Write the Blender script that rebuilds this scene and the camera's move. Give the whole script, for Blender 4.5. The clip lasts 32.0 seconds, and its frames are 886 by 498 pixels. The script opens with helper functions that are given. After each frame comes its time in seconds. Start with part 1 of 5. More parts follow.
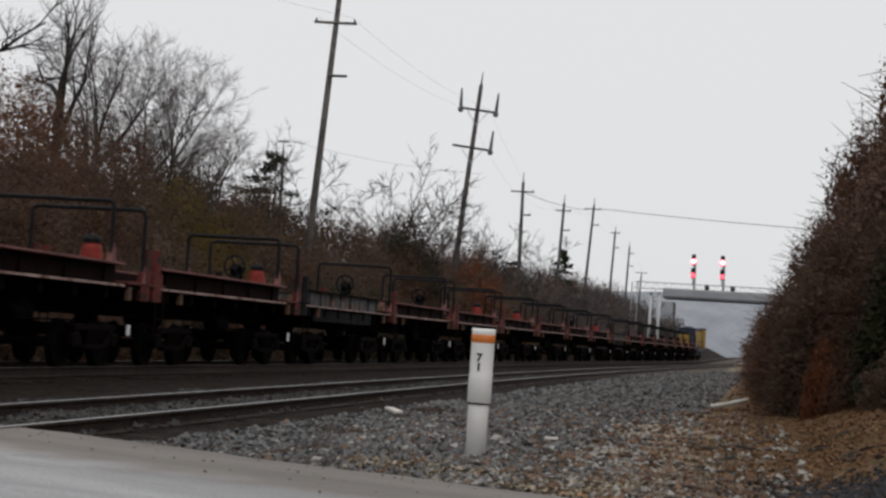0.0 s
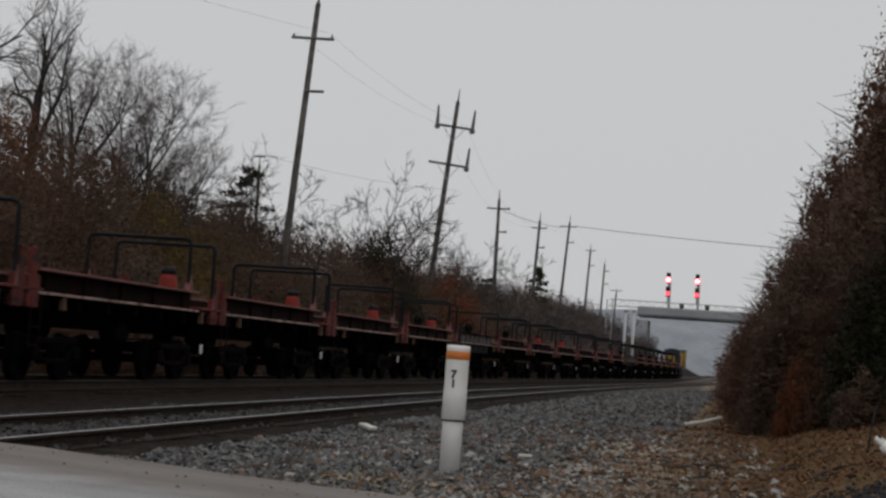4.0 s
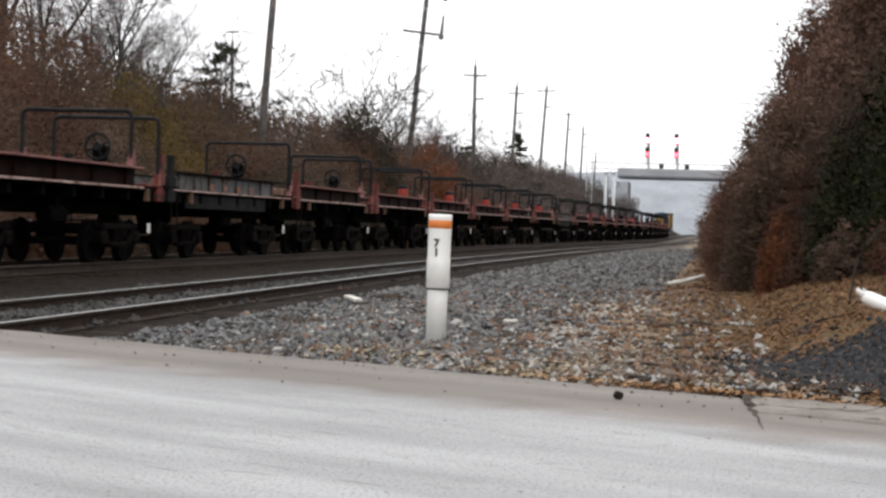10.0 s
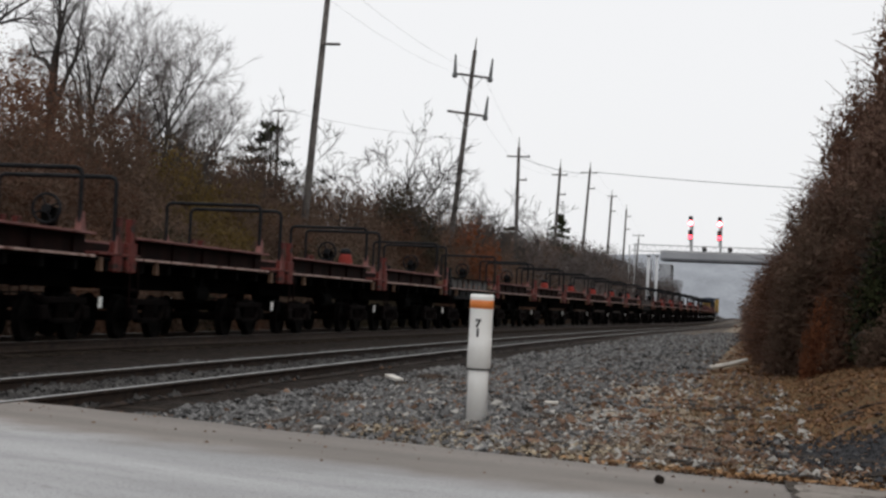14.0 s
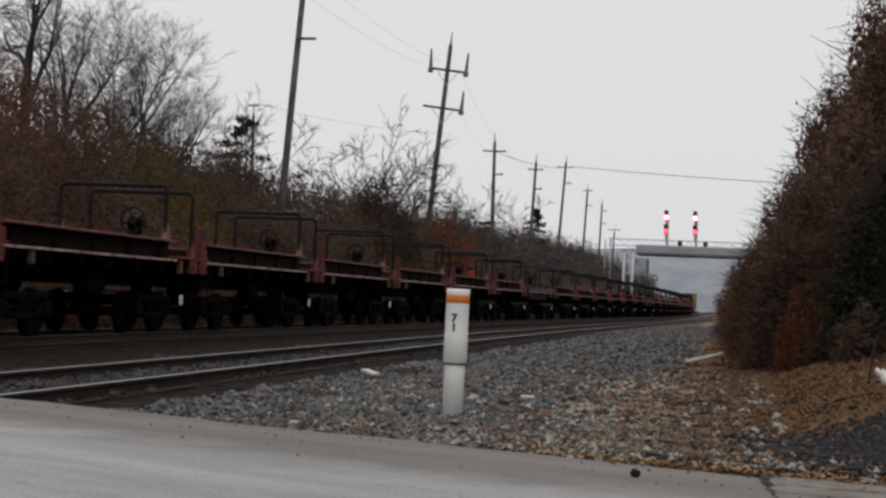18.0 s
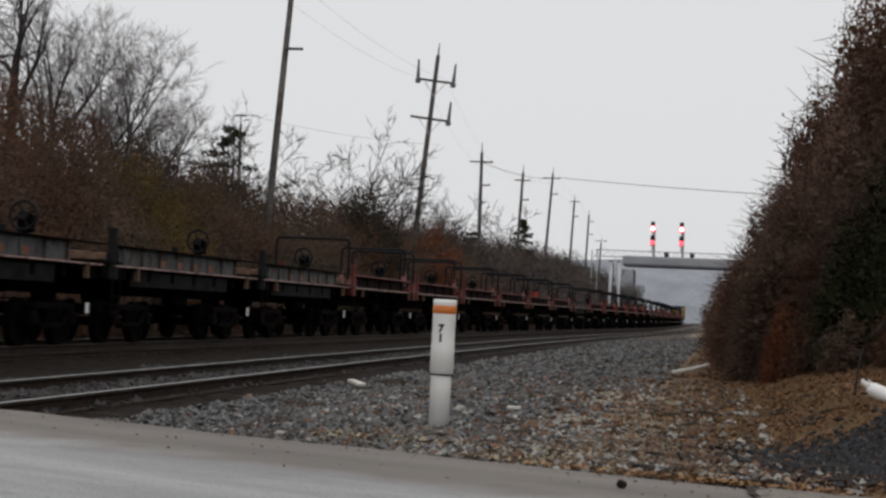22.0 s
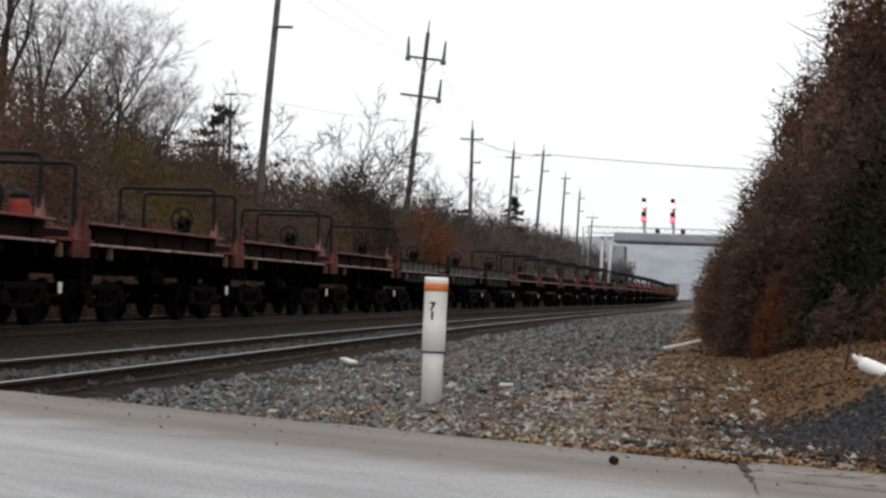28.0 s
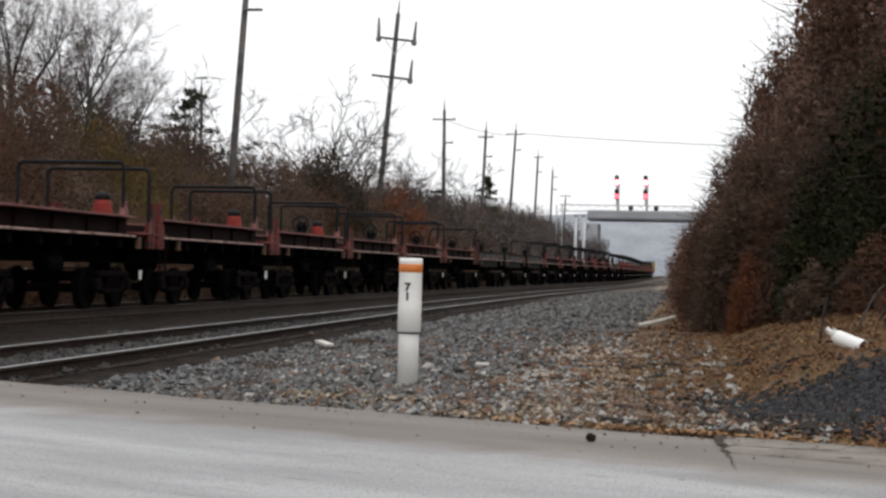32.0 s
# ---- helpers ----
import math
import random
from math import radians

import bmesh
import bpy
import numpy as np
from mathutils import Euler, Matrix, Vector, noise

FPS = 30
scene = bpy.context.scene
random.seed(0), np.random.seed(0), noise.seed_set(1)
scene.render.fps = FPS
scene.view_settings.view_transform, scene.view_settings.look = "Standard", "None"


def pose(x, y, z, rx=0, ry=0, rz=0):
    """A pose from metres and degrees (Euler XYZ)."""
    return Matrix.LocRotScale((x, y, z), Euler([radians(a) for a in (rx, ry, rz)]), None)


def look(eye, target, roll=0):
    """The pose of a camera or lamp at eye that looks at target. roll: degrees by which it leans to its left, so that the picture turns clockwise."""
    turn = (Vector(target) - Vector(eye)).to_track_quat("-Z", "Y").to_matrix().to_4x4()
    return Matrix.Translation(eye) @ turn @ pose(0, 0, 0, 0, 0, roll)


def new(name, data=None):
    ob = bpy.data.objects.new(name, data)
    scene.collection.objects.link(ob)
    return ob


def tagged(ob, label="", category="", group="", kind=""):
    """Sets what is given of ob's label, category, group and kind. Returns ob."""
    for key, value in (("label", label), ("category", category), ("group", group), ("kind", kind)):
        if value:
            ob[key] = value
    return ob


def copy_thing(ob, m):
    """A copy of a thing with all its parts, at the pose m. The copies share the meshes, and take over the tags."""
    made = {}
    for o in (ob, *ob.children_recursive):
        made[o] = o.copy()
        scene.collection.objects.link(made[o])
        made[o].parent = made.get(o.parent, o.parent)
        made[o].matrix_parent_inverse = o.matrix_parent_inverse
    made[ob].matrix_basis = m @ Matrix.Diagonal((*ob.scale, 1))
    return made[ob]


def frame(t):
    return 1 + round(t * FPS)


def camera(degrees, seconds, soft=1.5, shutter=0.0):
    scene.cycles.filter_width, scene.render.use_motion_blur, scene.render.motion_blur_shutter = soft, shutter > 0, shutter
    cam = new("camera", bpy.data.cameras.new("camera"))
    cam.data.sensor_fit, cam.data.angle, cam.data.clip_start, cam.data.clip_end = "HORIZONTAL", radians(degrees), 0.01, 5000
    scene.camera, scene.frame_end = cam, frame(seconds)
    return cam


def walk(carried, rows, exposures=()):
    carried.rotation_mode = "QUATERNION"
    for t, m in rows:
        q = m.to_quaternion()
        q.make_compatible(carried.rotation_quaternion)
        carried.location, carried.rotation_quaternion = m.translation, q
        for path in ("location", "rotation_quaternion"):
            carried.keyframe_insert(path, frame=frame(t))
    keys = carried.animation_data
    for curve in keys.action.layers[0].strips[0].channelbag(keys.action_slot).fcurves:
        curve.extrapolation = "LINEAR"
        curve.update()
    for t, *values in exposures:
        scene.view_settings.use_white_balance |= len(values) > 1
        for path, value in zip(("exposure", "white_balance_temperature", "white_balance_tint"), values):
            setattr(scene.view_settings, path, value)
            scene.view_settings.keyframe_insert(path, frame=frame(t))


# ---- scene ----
# ---- camera: held in the hand on the road of a level crossing, 1 m above the rails ----
EYE = (0.0, 0.0, 1.0)
cam = camera(30.0, 32.0, soft=2.6, shutter=0.5)


def facing(yaw, pitch, roll):
    a, b = radians(yaw), radians(pitch)
    ahead = Vector((-math.sin(a) * math.cos(b), math.cos(a) * math.cos(b), math.sin(b)))
    return look(EYE, Vector(EYE) + ahead, roll)


# seconds, yaw to the left, pitch up, roll, in degrees
walk(cam, [(t, facing(*angles)) for t, *angles in (
    (0, 10.764, 3.044, 3.571), (0.5, 10.720, 3.257, 3.687), (1, 10.630, 3.426, 3.834), (1.5, 10.594, 3.840, 4.013),
    (2, 10.768, 4.675, 4.423), (2.5, 10.063, 3.986, 4.274), (4.5, 9.918, 3.423, 3.720), (5, 8.964, -0.969, 2.027),
    (5.5, 9.094, -0.528, 2.157), (6, 9.222, -0.083, 2.384), (6.5, 9.504, -0.089, 2.520), (7, 9.074, -0.264, 2.425),
    (7.5, 8.973, 0.001, 2.476), (8, 9.018, 0.233, 2.500), (8.5, 8.989, 0.257, 2.563), (9, 9.131, 0.346, 2.600),
    (9.5, 8.959, -0.215, 2.263), (10, 9.053, -0.825, 1.709), (10.5, 8.912, -1.036, 2.003), (11, 8.589, -0.601, 2.344),
    (11.5, 8.979, 0.718, 2.814), (12, 8.872, 0.260, 2.116), (12.5, 9.623, 0.973, 2.163), (13, 10.017, 1.327, 2.198),
    (13.5, 10.465, 1.807, 2.608), (14, 10.605, 1.891, 2.472), (14.5, 10.430, 1.725, 2.374), (16.5, 10.410, 2.164, 2.554),
    (17, 10.233, 2.139, 2.422), (17.5, 9.889, 2.754, 2.729), (18, 9.768, 1.739, 2.350), (18.5, 9.769, 2.197, 2.595),
    (19, 9.618, 2.708, 2.797), (19.5, 9.938, 3.115, 3.113), (20, 9.672, 2.718, 2.808), (20.5, 9.322, 2.384, 2.562),
    (21, 9.513, 2.337, 2.438), (21.5, 9.586, 2.429, 2.809), (22, 9.328, 2.125, 2.485), (22.5, 9.281, 2.076, 2.475),
    (23, 9.129, 2.139, 2.627), (23.5, 9.020, 2.328, 2.887), (24, 9.073, 2.290, 2.895), (24.5, 8.969, 2.366, 2.819),
    (25, 8.870, 2.146, 2.714), (25.5, 8.903, 1.203, 1.943), (27.5, 8.812, 1.390, 2.001), (28, 8.993, 1.365, 2.107),
    (28.5, 8.639, 1.353, 1.946), (29, 8.414, 1.389, 1.848), (29.5, 8.234, 1.325, 1.768), (30, 7.982, 1.186, 1.907),
    (30.5, 7.870, 1.106, 1.877), (31, 7.691, 0.974, 1.627), (31.5, 7.903, 1.063, 1.558), (32, 8.078, 0.714, 1.117),
)], exposures=[(0, -0.12), (1.0, -0.3), (2.0, -0.62), (4.5, -0.5), (5.0, 0.4), (5.5, 1.12), (6.0, 1.15), (7.0, 0.93), (8.5, 0.7), (9.0, 0.62), (10.0, 0.8), (11.0, 1.25),
               (11.5, 0.85), (12.5, 0.43), (14.0, 0.12), (17.0, -0.13), (19.0, -0.2), (22.0, -0.18), (25.0, -0.12), (26.0, 0.2), (28.0, 0.3), (30.0, 0.17), (31.0, 0.22), (32.0, 0.4)])

# ---- overcast daylight ----
world = bpy.data.worlds.new("overcast_sky")
scene.world = world
world.use_nodes = True
wn, wl = world.node_tree.nodes, world.node_tree.links
wn.clear()
sky = wn.new("ShaderNodeTexSky")
sky.sky_type, sky.sun_disc = "NISHITA", False
sky.sun_elevation, sky.sun_rotation = radians(62), radians(142)
sky.dust_density, sky.air_density = 4.0, 1.0
veil = wn.new("ShaderNodeMix")
veil.data_type, veil.inputs[0].default_value = "RGBA", 0.88
veil.inputs[7].default_value = (8.9, 8.95, 9.1, 1)
back = wn.new("ShaderNodeBackground")
back.inputs[1].default_value = 0.1
wout = wn.new("ShaderNodeOutputWorld")
grey = wn.new("ShaderNodeHueSaturation")
grey.inputs["Saturation"].default_value = 0.3
wl.new(sky.outputs[0], grey.inputs["Color"])
wl.new(grey.outputs[0], veil.inputs[6])
wl.new(veil.outputs[2], back.inputs[0])
wl.new(back.outputs[0], wout.inputs[0])
sun_data = bpy.data.lights.new("sun", "SUN")
sun_data.energy, sun_data.angle, sun_data.color = 0.5, radians(30), (1.0, 0.97, 0.92)
sun = new("sun", sun_data)
sun.matrix_world = look((35, -45, 110), (0, 0, 0))


# ---- materials ----
def mat(name, dark, light, scale=4.0, rough=0.7, metal=0.0, bump=0.3, fine=40.0, vary=0.0, island=0.0, spots=None, spot_scale=9.0, spot_cut=0.62, spec=0.2, thin=0.0):
    """Two tones mixed by coarse and fine noise, fine relief, an optional third tone in spots; vary: by object, island: by loose piece; thin: the share of light that a dry leaf lets through."""
    m = bpy.data.materials.new(name)
    m.use_nodes = True
    n, l = m.node_tree.nodes, m.node_tree.links
    bsdf = n["Principled BSDF"]
    bsdf.inputs["Roughness"].default_value = rough
    bsdf.inputs["Metallic"].default_value = metal
    bsdf.inputs["Specular IOR Level"].default_value = spec
    co = n.new("ShaderNodeTexCoord")
    big, small = n.new("ShaderNodeTexNoise"), n.new("ShaderNodeTexNoise")
    big.inputs["Scale"].default_value, big.inputs["Detail"].default_value = scale, 5
    small.inputs["Scale"].default_value, small.inputs["Detail"].default_value = fine, 4
    for node in (big, small):
        l.new(co.outputs["Object"], node.inputs["Vector"])
    add = n.new("ShaderNodeMath")
    add.operation = "MULTIPLY_ADD"
    add.inputs[1].default_value = 0.45
    l.new(small.outputs["Fac"], add.inputs[0])
    l.new(big.outputs["Fac"], add.inputs[2])
    ramp = n.new("ShaderNodeMapRange")
    ramp.inputs["From Min"].default_value, ramp.inputs["From Max"].default_value = 0.52, 0.95
    l.new(add.outputs[0], ramp.inputs["Value"])
    fac = ramp.outputs[0]
    if island:
        geo, mixer = n.new("ShaderNodeNewGeometry"), n.new("ShaderNodeMix")
        mixer.inputs[0].default_value = island
        l.new(fac, mixer.inputs[2])
        l.new(geo.outputs["Random Per Island"], mixer.inputs[3])
        fac = mixer.outputs[0]
    tone = n.new("ShaderNodeMix")
    tone.data_type = "RGBA"
    tone.inputs[6].default_value, tone.inputs[7].default_value = (*dark, 1), (*light, 1)
    l.new(fac, tone.inputs[0])
    colour = tone.outputs[2]
    if spots:
        noise_s, cut, mix_s = n.new("ShaderNodeTexNoise"), n.new("ShaderNodeMapRange"), n.new("ShaderNodeMix")
        noise_s.inputs["Scale"].default_value, noise_s.inputs["Detail"].default_value = spot_scale, 6
        l.new(co.outputs["Object"], noise_s.inputs["Vector"])
        cut.inputs["From Min"].default_value, cut.inputs["From Max"].default_value = spot_cut - 0.04, spot_cut + 0.04
        l.new(noise_s.outputs["Fac"], cut.inputs["Value"])
        mix_s.data_type = "RGBA"
        mix_s.inputs[7].default_value = (*spots, 1)
        l.new(colour, mix_s.inputs[6])
        l.new(cut.outputs[0], mix_s.inputs[0])
        colour = mix_s.outputs[2]
    if vary:
        info, hsv, span = n.new("ShaderNodeObjectInfo"), n.new("ShaderNodeHueSaturation"), n.new("ShaderNodeMapRange")
        span.inputs["To Min"].default_value, span.inputs["To Max"].default_value = 1 - vary, 1 + vary
        l.new(info.outputs["Random"], span.inputs["Value"])
        l.new(span.outputs[0], hsv.inputs["Value"])
        l.new(colour, hsv.inputs["Color"])
        colour = hsv.outputs[0]
    l.new(colour, bsdf.inputs["Base Color"])
    if thin:
        veil_, both = n.new("ShaderNodeBsdfTranslucent"), n.new("ShaderNodeMixShader")
        both.inputs[0].default_value = thin
        l.new(colour, veil_.inputs["Color"])
        l.new(bsdf.outputs[0], both.inputs[1])
        l.new(veil_.outputs[0], both.inputs[2])
        l.new(both.outputs[0], n["Material Output"].inputs["Surface"])
    if bump:
        bm_node = n.new("ShaderNodeBump")
        bm_node.inputs["Strength"].default_value, bm_node.inputs["Distance"].default_value = bump, 0.02
        l.new(add.outputs[0], bm_node.inputs["Height"])
        l.new(bm_node.outputs[0], bsdf.inputs["Normal"])
    return m


def glow(name, colour, strength):
    m = bpy.data.materials.new(name)
    m.use_nodes = True
    bsdf = m.node_tree.nodes["Principled BSDF"]
    bsdf.inputs["Base Color"].default_value = (*colour, 1)
    bsdf.inputs["Emission Color"].default_value = (*colour, 1)
    bsdf.inputs["Emission Strength"].default_value = strength
    return m


APRON = mat("old_concrete_apron", (0.16, 0.14, 0.123), (0.29, 0.262, 0.236), 2.2, 0.9, bump=0.6, fine=60, spots=(0.10, 0.083, 0.07), spot_scale=7, spot_cut=0.64, spec=0.1)
CRACK = mat("dirt_filled_crack", (0.03, 0.025, 0.021), (0.10, 0.086, 0.074), 9, 0.95, bump=0.5, spec=0.05)
GROUND = None
BALLAST = mat("ballast_stone", (0.014, 0.014, 0.0145), (0.205, 0.201, 0.198), 3, 0.85, bump=0.5, fine=60, island=0.9, spots=(0.06, 0.042, 0.031), spot_scale=0.9, spot_cut=0.62)
PALE_STONE = mat("pale_limestone", (0.20, 0.19, 0.172), (0.43, 0.415, 0.385), 5, 0.85, bump=0.4, island=0.5)
LEAF_LITTER = mat("fallen_leaves", (0.06, 0.029, 0.014), (0.215, 0.108, 0.05), 3, 0.8, bump=0.2, island=0.6)
LEAF_TAN = mat("pale_fallen_leaves", (0.14, 0.07, 0.03), (0.36, 0.215, 0.11), 3, 0.8, bump=0.2, island=0.8)
LEAF_RED = mat("bright_rust_leaf", (0.11, 0.04, 0.02), (0.26, 0.095, 0.045), 0.8, 0.9, bump=0.0, island=0.4, vary=0.1, thin=0.42)
DEAD_GRASS = mat("dead_grass", (0.16, 0.12, 0.075), (0.42, 0.35, 0.25), 3, 0.85, bump=0.1, island=0.9)
BANK_GRASS = mat("brown_dead_grass", (0.05, 0.035, 0.018), (0.175, 0.127, 0.07), 3, 0.9, bump=0.0, island=0.9)
BALLAST_DARK = mat("grimy_ballast", (0.012, 0.011, 0.011), (0.085, 0.081, 0.078), 3, 0.88, bump=0.5, fine=60, island=0.85)
SOIL_STONE = mat("dark_wet_gravel", (0.006, 0.006, 0.007), (0.05, 0.05, 0.054), 3, 0.8, bump=0.5, island=0.85)
RUSTY_STONE = mat("rust_stained_stone", (0.05, 0.028, 0.018), (0.21, 0.13, 0.088), 4, 0.85, bump=0.4, island=0.8)
DUSTY_STONE = mat("dusty_brown_stone", (0.045, 0.034, 0.026), (0.25, 0.20, 0.158), 4, 0.88, bump=0.4, island=0.85)
RAIL_SIDE = mat("rusty_rail_steel", (0.018, 0.013, 0.011), (0.055, 0.036, 0.026), 6, 0.7, 0.3, 0.3)
RAIL_TOP = mat("worn_rail_head", (0.22, 0.216, 0.213), (0.34, 0.336, 0.332), 8, 0.45, 0.6, 0.05, spec=0.4)
TIE = mat("creosoted_timber", (0.015, 0.012, 0.010), (0.055, 0.043, 0.034), 5, 0.9, bump=0.6, vary=0.3, spec=0.04)
RED = mat("weathered_red_paint", (0.06, 0.0125, 0.010), (0.15, 0.031, 0.025), 2.2, 0.7, bump=0.2, vary=0.2, spots=(0.03, 0.018, 0.014), spot_scale=4, spot_cut=0.57)
RED_BRIGHT = mat("red_painted_box", (0.16, 0.016, 0.011), (0.27, 0.034, 0.024), 5, 0.6, bump=0.15)
FLANGE = mat("scraped_flange_steel", (0.22, 0.12, 0.10), (0.48, 0.36, 0.32), 3, 0.6, 0.1, 0.2, spots=(0.12, 0.05, 0.035), spot_scale=5, spot_cut=0.55)
GREY = mat("grey_car_paint", (0.035, 0.035, 0.037), (0.12, 0.12, 0.122), 2.5, 0.7, bump=0.2, spots=(0.05, 0.03, 0.02), spot_scale=3.5, spot_cut=0.57)
BLACK = mat("black_pipe", (0.006, 0.006, 0.007), (0.018, 0.018, 0.02), 6, 0.6, 0.0, 0.1, spec=0.1)
# Near-black tones below put the shade beneath the cars into the colour.
UNDER = mat("undershade_black", (0.0015, 0.0015, 0.0015), (0.006, 0.0055, 0.005), 4, 0.9, bump=0.3, spec=0.03)
TRUCK = mat("undershade_truck_casting", (0.002, 0.0016, 0.0015), (0.008, 0.0055, 0.005), 5, 0.9, bump=0.4, vary=0.3, spec=0.03)
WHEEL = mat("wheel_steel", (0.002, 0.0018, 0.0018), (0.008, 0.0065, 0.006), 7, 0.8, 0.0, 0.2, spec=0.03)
RUST_TAN = mat("tan_rust", (0.08, 0.043, 0.027), (0.22, 0.135, 0.088), 5, 0.75, bump=0.3)
REFLECT = mat("white_reflector", (0.7, 0.7, 0.68), (0.85, 0.85, 0.84), 10, 0.3, bump=0.05, spec=0.5)
ORANGE_MARK = mat("orange_mark", (0.16, 0.06, 0.03), (0.26, 0.10, 0.05), 6, 0.6, bump=0.1)
PVC = mat("white_pvc", (0.84, 0.83, 0.80), (0.9, 0.895, 0.875), 5, 0.4, bump=0.04, spots=(0.72, 0.69, 0.63), spot_scale=7, spot_cut=0.72, spec=0.5)
ORANGE = mat("orange_band", (0.62, 0.17, 0.03), (0.72, 0.23, 0.05), 8, 0.45, bump=0.05, spec=0.5)
INK = mat("black_ink", (0.02, 0.02, 0.02), (0.05, 0.05, 0.05), 8, 0.6, bump=0.0)
WOOD_POLE = mat("weathered_pole_timber", (0.055, 0.05, 0.048), (0.155, 0.14, 0.13), 3, 0.9, bump=0.5, vary=0.15)
INSULATOR = mat("grey_insulator", (0.08, 0.085, 0.09), (0.16, 0.165, 0.17), 8, 0.35, bump=0.1, spec=0.5)
WIRE = mat("dull_wire", (0.09, 0.09, 0.095), (0.16, 0.16, 0.165), 5, 0.5, 0.5, 0.0)
BARK = mat("grey_bark", (0.022, 0.019, 0.017), (0.08, 0.07, 0.064), 6, 0.9, bump=0.6, fine=60, vary=0.25)
TWIG = mat("brown_twig", (0.055, 0.036, 0.027), (0.13, 0.09, 0.068), 5, 0.9, bump=0.2, vary=0.2)
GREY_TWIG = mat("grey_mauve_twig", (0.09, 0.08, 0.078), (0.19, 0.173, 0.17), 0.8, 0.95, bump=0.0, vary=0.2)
TWIG_RED = mat("reddish_twig", (0.05, 0.025, 0.019), (0.14, 0.075, 0.055), 5, 0.9, bump=0.2, vary=0.25)
LEAF_BROWN = mat("dry_brown_leaf", (0.08, 0.051, 0.037), (0.165, 0.11, 0.08), 0.8, 0.9, bump=0.0, island=0.3, vary=0.25, thin=0.42)
LEAF_OCHRE = mat("ochre_leaf", (0.085, 0.058, 0.02), (0.19, 0.128, 0.042), 0.8, 0.9, bump=0.0, island=0.35, vary=0.12, thin=0.42)
LEAF_RUST = mat("rust_leaf", (0.085, 0.045, 0.03), (0.195, 0.105, 0.068), 0.8, 0.9, bump=0.0, island=0.4, vary=0.3, thin=0.42)
LEAF_OLIVE = mat("dull_olive_leaf", (0.035, 0.028, 0.018), (0.085, 0.066, 0.042), 0.8, 0.9, bump=0.0, island=0.35, vary=0.15, thin=0.42)
# Grey-brown for the far thicket, with distance haze mixed into the colour.
LEAF_MAUVE = mat("mist_greyed_twig_mass", (0.075, 0.06, 0.055), (0.15, 0.125, 0.115), 0.8, 0.95, bump=0.0, island=0.3, vary=0.25, thin=0.42)
LEAF_MAUVE_RUST = mat("mauve_brown_leaf", (0.15, 0.094, 0.07), (0.32, 0.205, 0.155), 0.8, 0.9, bump=0.0, island=0.35, vary=0.2, thin=0.42)
LEAF_GREEN = mat("dark_evergreen", (0.013, 0.016, 0.007), (0.042, 0.046, 0.02), 2, 0.85, bump=0.0, island=0.5, vary=0.2, spec=0.04)
# Overpass concrete and girders are tinted pale and bluish to imitate haze.
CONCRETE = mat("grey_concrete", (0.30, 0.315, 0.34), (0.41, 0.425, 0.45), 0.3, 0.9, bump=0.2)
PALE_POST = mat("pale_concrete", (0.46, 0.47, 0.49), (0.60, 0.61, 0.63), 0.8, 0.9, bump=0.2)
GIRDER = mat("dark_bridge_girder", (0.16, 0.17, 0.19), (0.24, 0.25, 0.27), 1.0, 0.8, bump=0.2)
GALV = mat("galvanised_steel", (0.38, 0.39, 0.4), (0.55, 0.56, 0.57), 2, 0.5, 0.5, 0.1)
SIGNAL_BLACK = mat("signal_black", (0.012, 0.012, 0.012), (0.03, 0.03, 0.03), 5, 0.6, bump=0.0)
SIGNAL_RED = glow("signal_red_lamp", (1.0, 0.05, 0.08), 5)
SIGNAL_CORE = glow("signal_lamp_core", (1.0, 0.24, 0.26), 14)
LOCO_YELLOW = mat("yellow_loco_paint", (0.30, 0.18, 0.04), (0.42, 0.27, 0.07), 1, 0.5, bump=0.05)
LOCO_DARK = mat("dark_blue_loco_paint", (0.02, 0.028, 0.045), (0.05, 0.06, 0.08), 1, 0.5, bump=0.05)
GLASS = mat("dark_window", (0.02, 0.022, 0.025), (0.04, 0.042, 0.045), 2, 0.1, bump=0.0, spec=0.5)
# Grey-blue woods of the hills: the mist before them is in this colour.
HILL = mat("mist_tinted_woods", (0.24, 0.255, 0.28), (0.34, 0.36, 0.39), 0.06, 1.0, bump=0.0, fine=0.6)
WOODS = mat("added_unseen_woods", (0.03, 0.025, 0.02), (0.09, 0.075, 0.06), 0.6, 1.0, bump=0.0, fine=3)
PLANK = mat("bleached_timber", (0.5, 0.47, 0.42), (0.72, 0.69, 0.64), 6, 0.8, bump=0.3)


